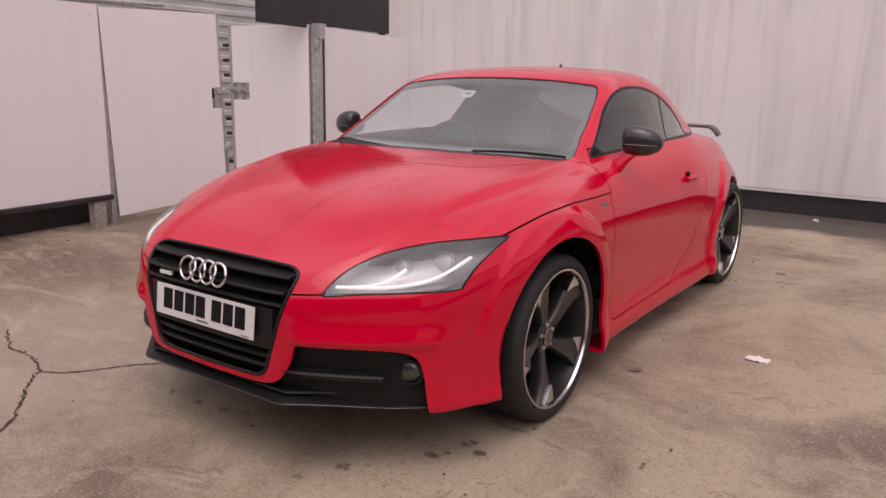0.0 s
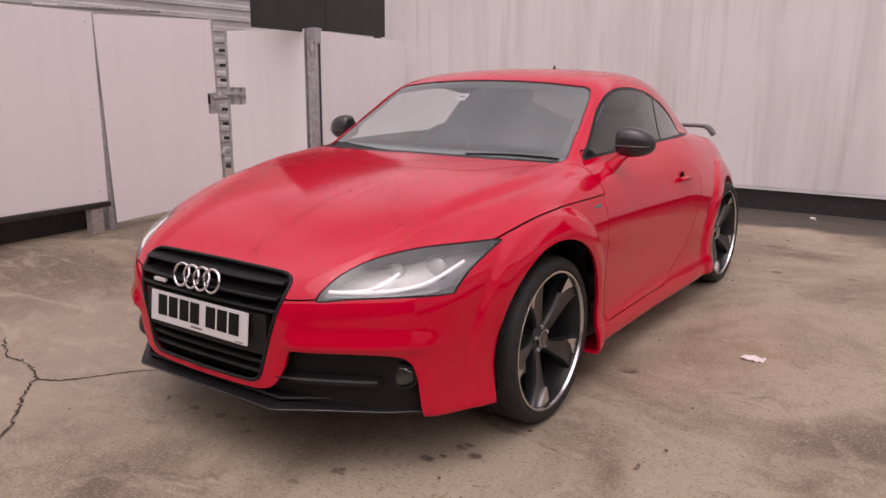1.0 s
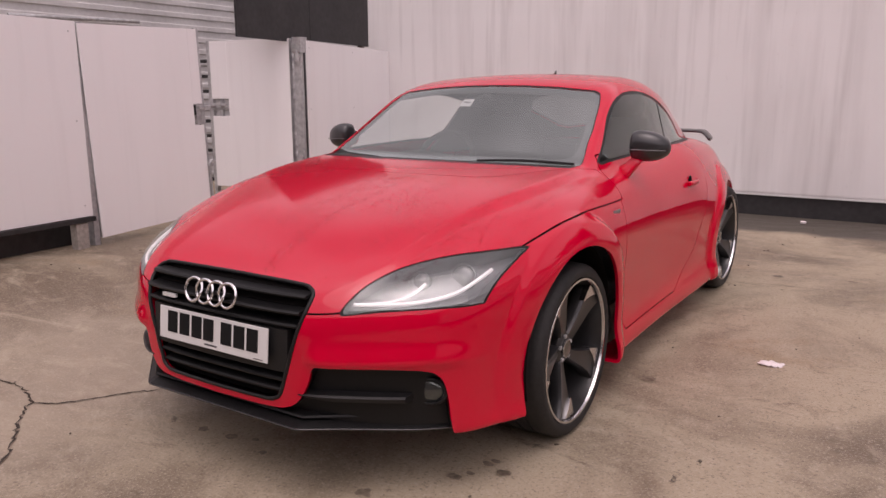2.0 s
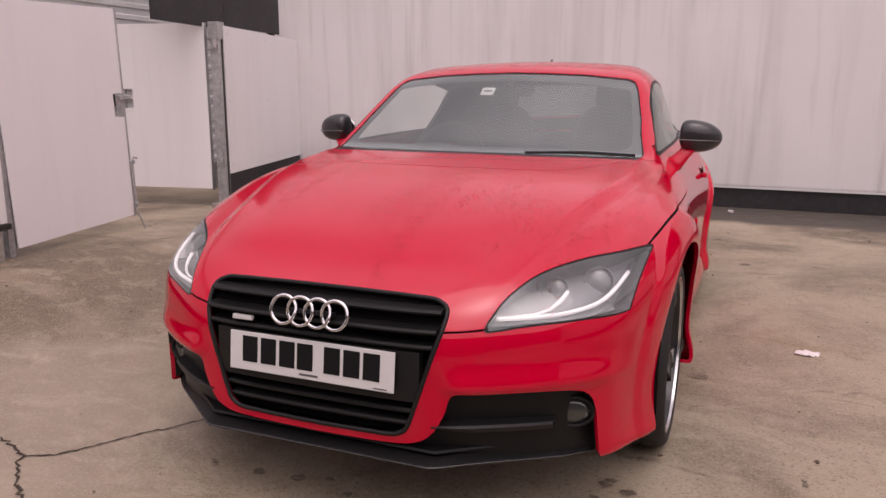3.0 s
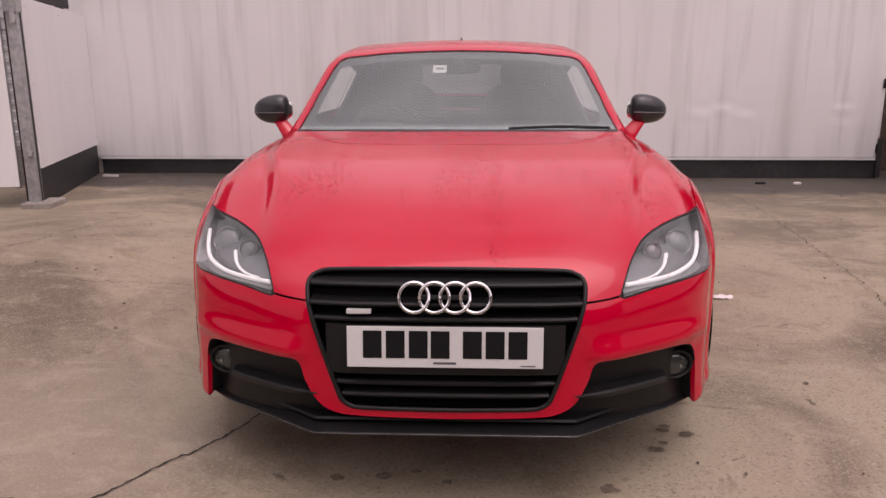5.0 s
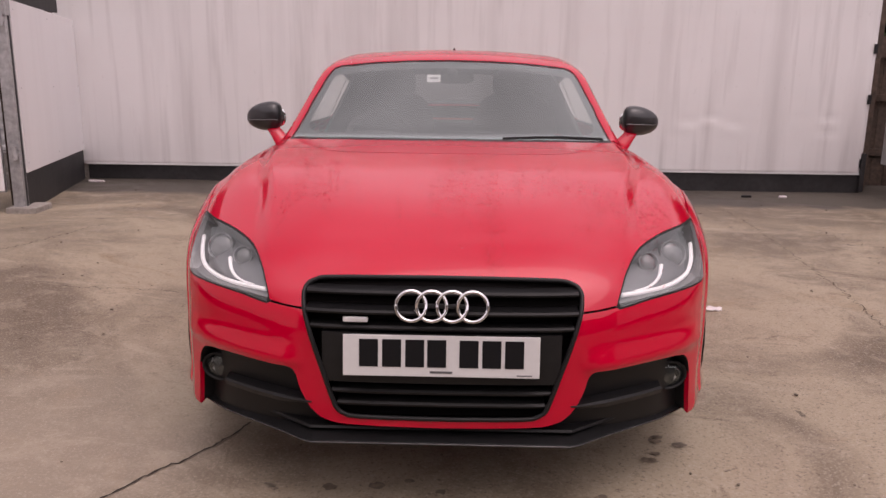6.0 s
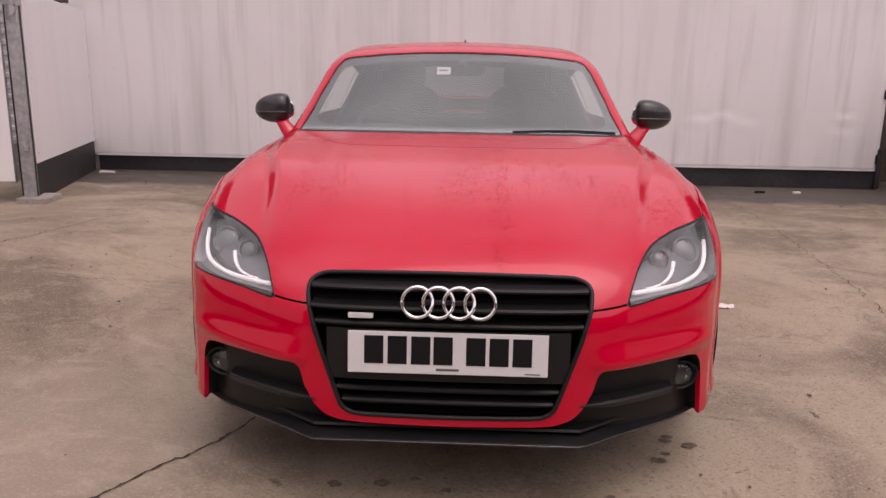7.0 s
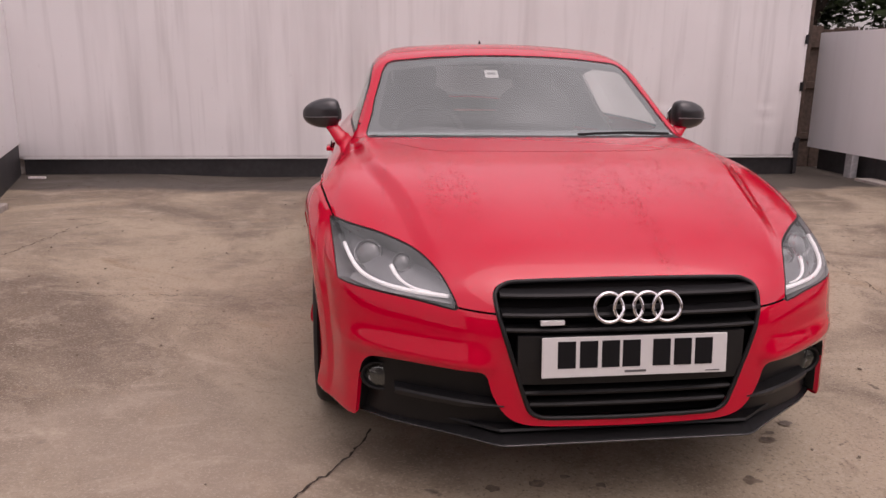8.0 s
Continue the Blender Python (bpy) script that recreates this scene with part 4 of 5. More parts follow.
def build_wheel(car, ya, side):
    hub = HUB_F if ya < 2 else HUB_R
    m = Matrix.Translation(((0.0 if ya < 2 else -0.034) * side, ya, hub)) @ Matrix.Diagonal((side, 1, 1, 1))
    wheel = group_part("wheel", car, "black alloy wheel with polished spoke tips", (side * 0.89, ya, hub))

    def add(name, bm, mat, label="", smooth=True):
        bm.transform(m)
        if side < 0:
            bmesh.ops.reverse_faces(bm, faces=bm.faces[:])
        me = mesh_of(name, bm, mat, smooth)
        if smooth:
            me.set_sharp_from_angle(angle=radians(38))
        return part(name, me, mat, wheel, label)

    o = 0.893
    tyre = [(o - 0.02, 0.273), (o - 0.004, 0.280), (o, 0.294), (o - 0.003, 0.307), (o - 0.014, 0.320), (o - 0.028, 0.3265), (o - 0.06, 0.328), (o - 0.075, 0.328), (o - 0.077, 0.322), (o - 0.085, 0.322), (o - 0.087, 0.328),
            (o - 0.125, 0.328), (o - 0.127, 0.322), (o - 0.135, 0.322), (o - 0.137, 0.328), (o - 0.185, 0.328), (o - 0.215, 0.325), (o - 0.24, 0.303), (o - 0.24, 0.285), (o - 0.22, 0.268)]
    add("tyre", lathe_x(tyre, 80), RUBBER)
    rim_profile = [(o - 0.020, 0.274), (o - 0.012, 0.2755), (o - 0.006, 0.273), (o - 0.006, 0.268), (o - 0.014, 0.2655), (o - 0.03, 0.262), (o - 0.09, 0.247), (o - 0.2, 0.247), (o - 0.225, 0.270), (o - 0.19, 0.268)]
    add("rim", lathe_x(rim_profile, 80), DARK_ALLOY)
    add("rim_edge", lathe_x([(o - 0.0125, 0.2762), (o - 0.0045, 0.2735), (o - 0.0045, 0.2655), (o - 0.0135, 0.2625)], 80), ALLOY, "polished rim edge")
    # five broad rotor arms, each with a polished outer tip
    for k in range(5):
        turn = Matrix.Rotation(radians(36 + 72 * k), 4, "X")
        arm = bmesh.new()
        rows = []
        steps = 14
        for i in range(steps + 1):
            t = i / steps
            r = 0.035 + (0.263 - 0.035) * t
            swirl = 0.16 * math.sin(t * 2.2) - 0.05
            lo, hi = -0.024 - 0.030 * t ** 1.6, 0.024 + 0.052 * t ** 2.0
            face = o - 0.034 - 0.028 * (1 - t) ** 2 + 0.012 * t ** 3
            row = []
            for w, d in ((lo, -0.045), (lo, -0.012), (lo + 0.006, 0.0), ((lo + hi) / 2, -0.006), (hi - 0.008, -0.003), (hi, -0.016), (hi, -0.05)):
                a = swirl + w / max(r, 0.05)
                row.append(arm.verts.new((face + d, r * math.cos(a), r * math.sin(a))))
            rows.append(row)
        for a, b in zip(rows, rows[1:]):
            for i in range(6):
                arm.faces.new((a[i], a[i + 1], b[i + 1], b[i]))
            arm.faces.new((a[6], a[0], b[0], b[6]))
        arm.faces.new(rows[-1])
        bmesh.ops.recalc_face_normals(arm, faces=arm.faces[:])
        arm.transform(turn)
        add("spoke", arm, DARK_ALLOY)
        tip = bmesh.new()
        cells = []
        for i in range(7):
            t = i / 6
            r = 0.196 + (0.2635 - 0.196) * t
            tt = (r - 0.035) / (0.263 - 0.035)
            swirl = 0.16 * math.sin(tt * 2.2) - 0.05
            hi = 0.024 + 0.052 * tt ** 2.0
            lo = hi - 0.008 - 0.066 * t ** 1.2
            face = o - 0.034 - 0.028 * (1 - tt) ** 2 + 0.012 * tt ** 3
            cells.append([tip.verts.new((face + d, r * math.cos(swirl + w / r), r * math.sin(swirl + w / r))) for w, d in ((lo, -0.02), (lo, 0.0025), (hi + 0.0015, 0.0025), (hi + 0.0015, -0.02))])
        for a, b in zip(cells, cells[1:]):
            for i in range(4):
                tip.faces.new((a[i], a[(i + 1) % 4], b[(i + 1) % 4], b[i]))
        tip.faces.new(cells[0][::-1])
        tip.faces.new(cells[-1])
        bmesh.ops.recalc_face_normals(tip, faces=tip.faces[:])
        tip.transform(turn)
        add("spoke_tip", tip, ALLOY, "polished spoke tip", False)
    add("hub", lathe_x([(o - 0.16, 0.0005), (o - 0.16, 0.066), (o - 0.066, 0.062), (o - 0.058, 0.052), (o - 0.056, 0.036), (o - 0.056, 0.0005)], 40, False), DARK_ALLOY)
    add("centre_cap", lathe_x([(o - 0.058, 0.034), (o - 0.050, 0.034), (o - 0.046, 0.030), (o - 0.045, 0.0005)], 40, False), GLOSS, "gloss black centre cap")
    add("cap_ring", lathe_x([(o - 0.052, 0.0345), (o - 0.0465, 0.0345), (o - 0.0455, 0.031), (o - 0.052, 0.031)], 40), ALLOY)
    for k in range(5):
        a = math.tau * k / 5 + 0.35
        b = lathe_x([(o - 0.07, 0.0085), (o - 0.052, 0.0085), (o - 0.050, 0.006), (o - 0.050, 0.0003)], 8, False)
        b.transform(Matrix.Translation((0, 0.047 * math.cos(a), 0.047 * math.sin(a))))
        add("wheel_bolt", b, STEEL)
    add("brake_disc", lathe_x([(o - 0.155, 0.07), (o - 0.155, 0.165), (o - 0.13, 0.165), (o - 0.13, 0.07)], 48), DISC)
    cal = lathe_x([(o - 0.175, 0.115), (o - 0.175, 0.18), (o - 0.11, 0.18), (o - 0.11, 0.115)], 48)
    bmesh.ops.delete(cal, geom=[v for v in cal.verts if v.co.y > -0.05], context="VERTS")
    add("brake_caliper", cal, TRIM)
    return wheel


def arch_line(p, ya, za):
    """Distance to the wheel opening: round, and straight down to the ground on the side towards the nose."""
    dy, dz = p[:, 1] - ya, p[:, 2] - za
    r = np.hypot(dy, np.where((dz < 0) & (dy > 0), 0.5 * dz, dz))
    return np.where((dz < 0) & (dy < 0), -dy + 0.05 * dz, r) - ARCH


def build_car():
    car = thing("car", "red two-door coupe with black grille, mirrors and wheels, wet with rain", "car", (0, 2.1, 0.0))
    s = skin()

    # wheel arches
    for ya, za in OPENINGS:
        _, s = split(s, np.maximum(arch_line(s[0], ya, za), 0.5 - s[0][:, 0]))
    # the bumper's lower edge, ahead of the wheel
    _, s = split(s, np.maximum(s[0][:, 2] - 0.188, s[0][:, 1] - 0.6))
    # grille mouth
    mouth = both_ways([(0, 0.668), (0.29, 0.665), (0.355, 0.657), (0.377, 0.64), (0.379, 0.61), (0.371, 0.57), (0.345, 0.485), (0.300, 0.348), (0.284, 0.312), (0.262, 0.297), (0.22, 0.291), (0, 0.289)])
    _, s = split(s, np.maximum(outline(mouth, s[0][:, 0], s[0][:, 2]), s[0][:, 1] - 0.4))
    # lower intakes and chin
    chin = closed([(-0.4, 0.266), (-0.1, 0.266), (0.22, 0.270), (0.31, 0.281), (0.355, 0.312), (0.385, 0.365), (0.407, 0.422), (0.47, 0.427), (0.60, 0.424), (0.69, 0.414), (0.726, 0.39), (0.742, 0.337), (0.75, 0.25), (0.757, 0.18), (0.765, 0.06), (0.6, 0.02), (-0.4, 0.02)], 6)
    chin_skin, s = split(s, np.maximum(outline(chin, s[0][:, 0], s[0][:, 2]), s[0][:, 1] - 0.42))
    # headlamps
    lamp = closed([(0.476, 0.592), (0.489, 0.628), (0.518, 0.672), (0.572, 0.710), (0.665, 0.735), (0.760, 0.744), (0.822, 0.744), (0.822, 0.72), (0.812, 0.67), (0.803, 0.615), (0.792, 0.603), (0.70, 0.604), (0.58, 0.599), (0.50, 0.590)], 8)
    lamp_skin, lamp_gap, s = panel(s, lambda p: np.maximum(outline(lamp, p[:, 0], p[:, 2]), p[:, 1] - 0.9))
    # glass
    screen = both_ways([(0, 0.950), (0.40, 0.949), (0.60, 0.946), (0.676, 0.944), (0.684, 0.950), (0.652, 1.036), (0.643, 1.077), (0.624, 1.128), (0.598, 1.2), (0.582, 1.228), (0.57, 1.242), (0.54, 1.254), (0.36, 1.272), (0.18, 1.281), (0, 1.284)])
    screen_skin, screen_gap, s = panel(s, lambda p: np.maximum(outline(screen, p[:, 0], p[:, 2]), p[:, 1] - 2.1), 0.0025)
    window = closed([(1.462, 0.953), (1.537, 1.002), (1.616, 1.058), (1.73, 1.141), (1.842, 1.202), (1.957, 1.234), (2.11, 1.247), (2.28, 1.243), (2.45, 1.222), (2.68, 1.172), (2.90, 1.110), (3.06, 1.045), (3.12, 0.995), (3.05, 0.979), (2.75, 0.978), (2.4, 0.974), (2.0, 0.968), (1.75, 0.962), (1.56, 0.955)], 8)
    win_skin, win_gap, s = panel(s, lambda p: np.maximum(outline(window, p[:, 1], p[:, 2]), 0.45 - p[:, 0]), 0.006)
    rear = both_ways([(0, 3.06), (0.35, 3.05), (0.47, 3.04), (0.50, 3.08), (0.47, 3.3), (0.42, 3.58), (0.38, 3.64), (0, 3.67)])
    rear_skin, rear_gap, s = panel(s, lambda p: np.maximum(outline(rear, p[:, 0], p[:, 1]), 0.95 - p[:, 2]), 0.005)
    # bonnet
    seam = spline([0.0, 0.06, 0.3, 0.59, 0.67, 0.80, 0.95, 1.14, 1.42, 1.6], [0.583, 0.594, 0.67, 0.745, 0.764, 0.793, 0.809, 0.812, 0.813, 0.82])
    bonnet_skin, bonnet_gap, s = panel(s, lambda p: np.maximum(seam(p[:, 1]) - p[:, 2], p[:, 1] - np.interp(p[:, 0], [0, 0.25, 0.4, 0.477, 0.543, 0.647, 0.70, 0.74, 0.82], [0.965, 0.972, 0.985, 1.02, 1.104, 1.238, 1.33, 1.41, 1.42])))
    # door
    gate = rounded([(1.47, 0.985), (1.405, 0.86), (1.395, 0.80), (1.405, 0.66), (1.46, 0.235), (2.25, 0.235), (2.58, 0.40), (2.72, 0.62), (2.77, 0.82), (2.77, 0.985)], [0.02, 0.05, 0.03, 0.2, 0.04, 0.15, 0.15, 0.15, 0.05, 0.02])
    door_skin, door_gap, s = panel(s, lambda p: np.maximum(outline(gate, p[:, 1], p[:, 2]), 0.55 - p[:, 0]))
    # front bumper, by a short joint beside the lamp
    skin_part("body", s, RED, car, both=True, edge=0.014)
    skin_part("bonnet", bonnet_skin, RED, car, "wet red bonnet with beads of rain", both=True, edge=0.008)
    for piece in islands(bonnet_gap):
        piece = shifted(compact(piece), -0.006)
        if piece[0][:, 0].min() < 0.01:
            skin_part("bonnet_gap", piece, SEAM, car, both=True)
        else:
            skin_part("bonnet_gap", piece, SEAM, car)
            skin_part("bonnet_gap", flipped(piece), SEAM, car)
    skin_part("windscreen_seal", shifted(compact(screen_gap), -0.002), TRIM, car, both=True)
    skin_part("rear_window_seal", shifted(compact(rear_gap), -0.002), TRIM, car, both=True)
    inner = closed(both_ways([(0, 0.974), (0.35, 0.974), (0.56, 0.971), (0.61, 0.979), (0.628, 1.005), (0.60, 1.104), (0.572, 1.19), (0.553, 1.214), (0.446, 1.228), (0.294, 1.244), (0, 1.253)]), 3)
    frit, _ = split(screen_skin, -outline(inner, screen_skin[0][:, 0], screen_skin[0][:, 2]))
    skin_part("windscreen_border", shifted(compact(frit), -0.008), FRIT, car, "dark printed border of the windscreen", both=True)
    skin_part("windscreen", shifted(evened(screen_skin), -0.003), SCREEN, car, "wet clear windscreen", both=True)
    skin_part("rear_window", shifted(compact(rear_skin), -0.003), DARK_PANE, car, both=True)
    door_glass, divider, quarter = panel(win_skin, lambda p: p[:, 1] - 2.465 - 0.42 * (p[:, 2] - 0.975), 0.007)
    for side in (1, -1):
        turn = (lambda q: q) if side > 0 else flipped
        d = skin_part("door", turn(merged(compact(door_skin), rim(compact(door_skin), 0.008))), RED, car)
        skin_part("door_gap", turn(shifted(compact(door_gap), -0.006)), SEAM, car)
        skin_part("window_seal", turn(shifted(compact(win_gap), -0.002)), TRIM, car)
        skin_part("headlamp_seal", turn(shifted(compact(lamp_gap), -0.002)), TRIM, car)
        skin_part("door_window", turn(shifted(evened(door_glass), -0.003)), PANE, d)
        skin_part("window_divider", turn(shifted(compact(divider), -0.001)), TRIM, car)
        skin_part("quarter_window", turn(shifted(compact(quarter), -0.003)), PANE, car)
        handle_y, handle_z = 2.46, 0.778
        hx = flank_x(handle_y, handle_z)
        # dark disc on the door skin, painting the shade of the handle's hollow
        h = bmesh.new()
        bmesh.ops.create_uvsphere(h, u_segments=20, v_segments=10, radius=1)
        h.transform(Matrix.Translation((side * (hx - 0.004), handle_y - 0.015, handle_z)) @ Matrix.Diagonal((0.006, 0.033, 0.04, 1)))
        part("handle_shade_disc", h, SEAM, d, smooth=True)
        part("door_handle", box(side * hx - 0.0 + side * 0.012 - 0.012, side * hx + side * 0.012 + 0.012, handle_y - 0.075, handle_y + 0.075, handle_z - 0.013, handle_z + 0.013, 0.009, 3), RED, d, smooth=True)
        build_mirror(car, side)
        build_lamp(car, turn, lamp_skin, side)
        build_fog(car, side)
        skin_part("intake_back", turn(shifted(compact(split(chin_skin, 0.205 - chin_skin[0][:, 2])[0]), -0.045)), GRILLE_BLACK, car)
    skin_part("chin", rim(compact(chin_skin), 0.046, lambda p: p[:, 2] > 0.2), GRILLE_BLACK, car, both=True)
    build_grille(car)
    # lining of the roof and pillars, and the wheel wells
    low, high = split(s, 0.93 - s[0][:, 2])
    skin_part("roof_lining", shifted(compact(low), -0.0135), CABIN, car, both=True)
    for ya in (AXLE_F, AXLE_R):
        for side in (1, -1):
            b = lathe_x([(side * (0.875 if ya < 2 else 0.79), ARCH + 0.004), (side * 0.5, ARCH + 0.02), (side * 0.5, 0.02)], 48, False)
            bmesh.ops.delete(b, geom=[v for v in b.verts if v.co.z < -0.11], context="VERTS")
            b.transform(Matrix.Translation((0, ya - 0.02, 0.33)))
            part("wheel_well", b, SEAM, car, smooth=True)
            build_wheel(car, ya, side)
    build_cabin(car)
    build_trim(car)
    return car


def build_mirror(car, side):
    m = group_part("wing_mirror", car, "black wing mirror on a red foot")
    h = blob((0, 0, 0), (0.094, 0.064, 0.070), 2.45)
    for v in h.verts:
        if v.co.x < -0.062:
            v.co.x = -0.062 + (v.co.x + 0.062) * 0.45
        t = (v.co.x + 0.094) / 0.188
        v.co.z = v.co.z * (1.02 - 0.30 * t ** 2) + 0.006 - 0.012 * t
        v.co.y = v.co.y * (1 - 0.15 * t) + 0.03 * t ** 2
        if v.co.y > 0.03:
            v.co.y = 0.03 + (v.co.y - 0.03) * 0.4
    h.transform(Matrix.Translation((side * 0.872, 1.665, 1.016)) @ Matrix.Diagonal((side, 1, 1, 1)))
    if side < 0:
        bmesh.ops.reverse_faces(h, faces=h.faces[:])
    part("housing", h, MIRROR_BLACK, m, smooth=True)
    g = blob((side * 0.866, 1.712, 1.010), (0.078, 0.006, 0.048), 3)
    part("mirror_glass", g, CHROME, m, smooth=True)
    line = rod([(side * (0.80 + 0.155 * t), 1.603 + 0.045 * t ** 3, 1.004 - 0.004 * t) for t in (i / 8 for i in range(9))], 0.0022, 6)
    part("indicator", line, LAMP_GREY, m, "slim indicator line")
    foot = rod([(side * 0.765, 1.63, 0.885), (side * 0.795, 1.632, 0.912), (side * 0.822, 1.645, 0.945), (side * 0.838, 1.655, 0.968)], [0.05, 0.036, 0.029, 0.031], 16, flat=0.62)
    part("foot", foot, RED, m, smooth=True)


def build_lamp(car, turn, lamp_skin, side):
    lamp = skin_part("headlamp", turn(shifted(compact(lamp_skin), -0.001)), LENS, car, "clear headlamp with silver inside")
    bowl = compact(lamp_skin)
    skin_part("bowl", turn(shifted(bowl, -0.058)), LAMP_BOWL, lamp)
    skin_part("surround", turn(rim(bowl, 0.060)), LAMP_BOWL, lamp)

    def at(x, z, deep):
        p = np.array([[x, front_y(x, z), z]])
        n = gradient(p)[0]
        return Vector(p[0] - n / np.linalg.norm(n) * deep) * 1.0

    def place(v):
        return (side * v[0], v[1], v[2])

    def path(pts, deep, n=28):
        xs = spline(np.linspace(0, 1, len(pts)), [p[0] for p in pts])
        zs = spline(np.linspace(0, 1, len(pts)), [p[1] for p in pts])
        return [place(at(float(xs(t)), float(zs(t)), deep)) for t in np.linspace(0, 1, n)]

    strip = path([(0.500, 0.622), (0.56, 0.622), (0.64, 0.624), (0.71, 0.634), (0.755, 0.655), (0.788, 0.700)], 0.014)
    part("light_strip", rod(strip, 0.006, 10), STRIP_GLOW, lamp, "white daytime light strip with an added glow", True)
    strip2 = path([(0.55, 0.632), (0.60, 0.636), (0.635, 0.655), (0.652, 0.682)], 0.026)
    part("light_strip", rod(strip2, [0.002 + 0.004 * i / 27 for i in range(28)], 10), STRIP_GLOW, lamp, "white inner light strip with an added glow", True)
    # silver shelf under the strips
    shelf = bmesh.new()
    rows = [[shelf.verts.new(p) for p in path([(0.492, z), (0.58, z + 0.004), (0.68, z + 0.006), (0.775, z + 0.012)], d, 20)] for z, d in ((0.602, 0.012), (0.617, 0.024), (0.632, 0.05))]
    for a, b in zip(rows, rows[1:]):
        for i in range(19):
            shelf.faces.new((a[i], a[i + 1], b[i + 1], b[i]))
    part("shelf", shelf, SILVER, lamp, smooth=True)
    for x, z, r, nm in ((0.622, 0.704, 0.030, "indicator_bulb"), (0.728, 0.708, 0.043, "projector")):
        c, d = at(x, z, 0.052), at(x, z, 0.0)
        axis = (Vector((0, -1, 0.05)) * 0.75 + (d - c).normalized() * 0.5).normalized()
        q = axis.to_track_quat("X", "Z").to_matrix().to_4x4()
        cup = lathe_x([(-0.012, r * 0.5), (0.0, r * 0.80), (0.014, r * 0.94), (0.017, r * 0.97), (0.014, r * 1.0), (-0.012, r * 0.98)], 32)
        ball = lathe_x([(-0.010, r * 0.95), (0.003, r * 0.92), (0.010, r * 0.78), (0.0145, r * 0.46), (0.016, 0.0005)], 28, False)
        for nm2, b, mt in (("reflector", cup, SILVER), (nm, ball, EYE)):
            b.transform(Matrix.Translation(c) @ q)
            b.transform(Matrix.Diagonal((side, 1, 1, 1)))
            if side < 0:
                bmesh.ops.reverse_faces(b, faces=b.faces[:])
            part(nm2, b, mt, lamp, smooth=True)


def build_fog(car, side):
    c = Vector((0.680, 0.238, 0.330))
    q = Vector((0.25, -1, 0.02)).to_track_quat("X", "Z").to_matrix().to_4x4()
    ring = lathe_x([(-0.03, 0.050), (0.0, 0.050), (0.006, 0.046), (0.0, 0.041), (-0.03, 0.041)], 36)
    lens = lathe_x([(-0.02, 0.041), (-0.004, 0.039), (0.003, 0.028), (0.006, 0.0005)], 36, False)
    back = lathe_x([(-0.028, 0.041), (-0.04, 0.022), (-0.044, 0.0005)], 32, False)
    fog = group_part("fog_lamp", car, "round fog lamp in the black intake")
    for nm, b, mt in (("bezel", ring, TRIM), ("lens", lens, LENS), ("reflector", back, SILVER)):
        b.transform(Matrix.Translation(c) @ q @ Matrix.Diagonal((1, 1.22, 0.92, 1)))
        b.transform(Matrix.Diagonal((side, 1, 1, 1)))
        if side < 0:
            bmesh.ops.reverse_faces(b, faces=b.faces[:])
        part(nm, b, mt, fog, smooth=True)
    blade = bmesh.new()
    rows = []
    for i in range(15):
        t = i / 14
        x = 0.352 + (0.640 - 0.352) * t
        y = front_y(x, 0.40) + 0.012 * t - 0.006 * (1 - t)
        z = 0.330 - 0.004 * t - 0.008 * t * t
        w = 0.004 + 0.010 * min(1, t * 3)
        rows.append([blade.verts.new((side * x, y + a, z + b)) for a, b in ((0.05, w * 0.6), (0.006, w * 0.45), (0.0, 0.0), (0.006, -w), (0.05, -w * 1.2))])
    for a, b in zip(rows, rows[1:]):
        for k in range(5):
            blade.faces.new((a[k], a[(k + 1) % 5], b[(k + 1) % 5], b[k]))
    blade.faces.new(rows[0])
    blade.faces.new(rows[-1][::-1])
    bmesh.ops.recalc_face_normals(blade, faces=blade.faces[:])
    part("intake_blade", blade, TRIM, car)


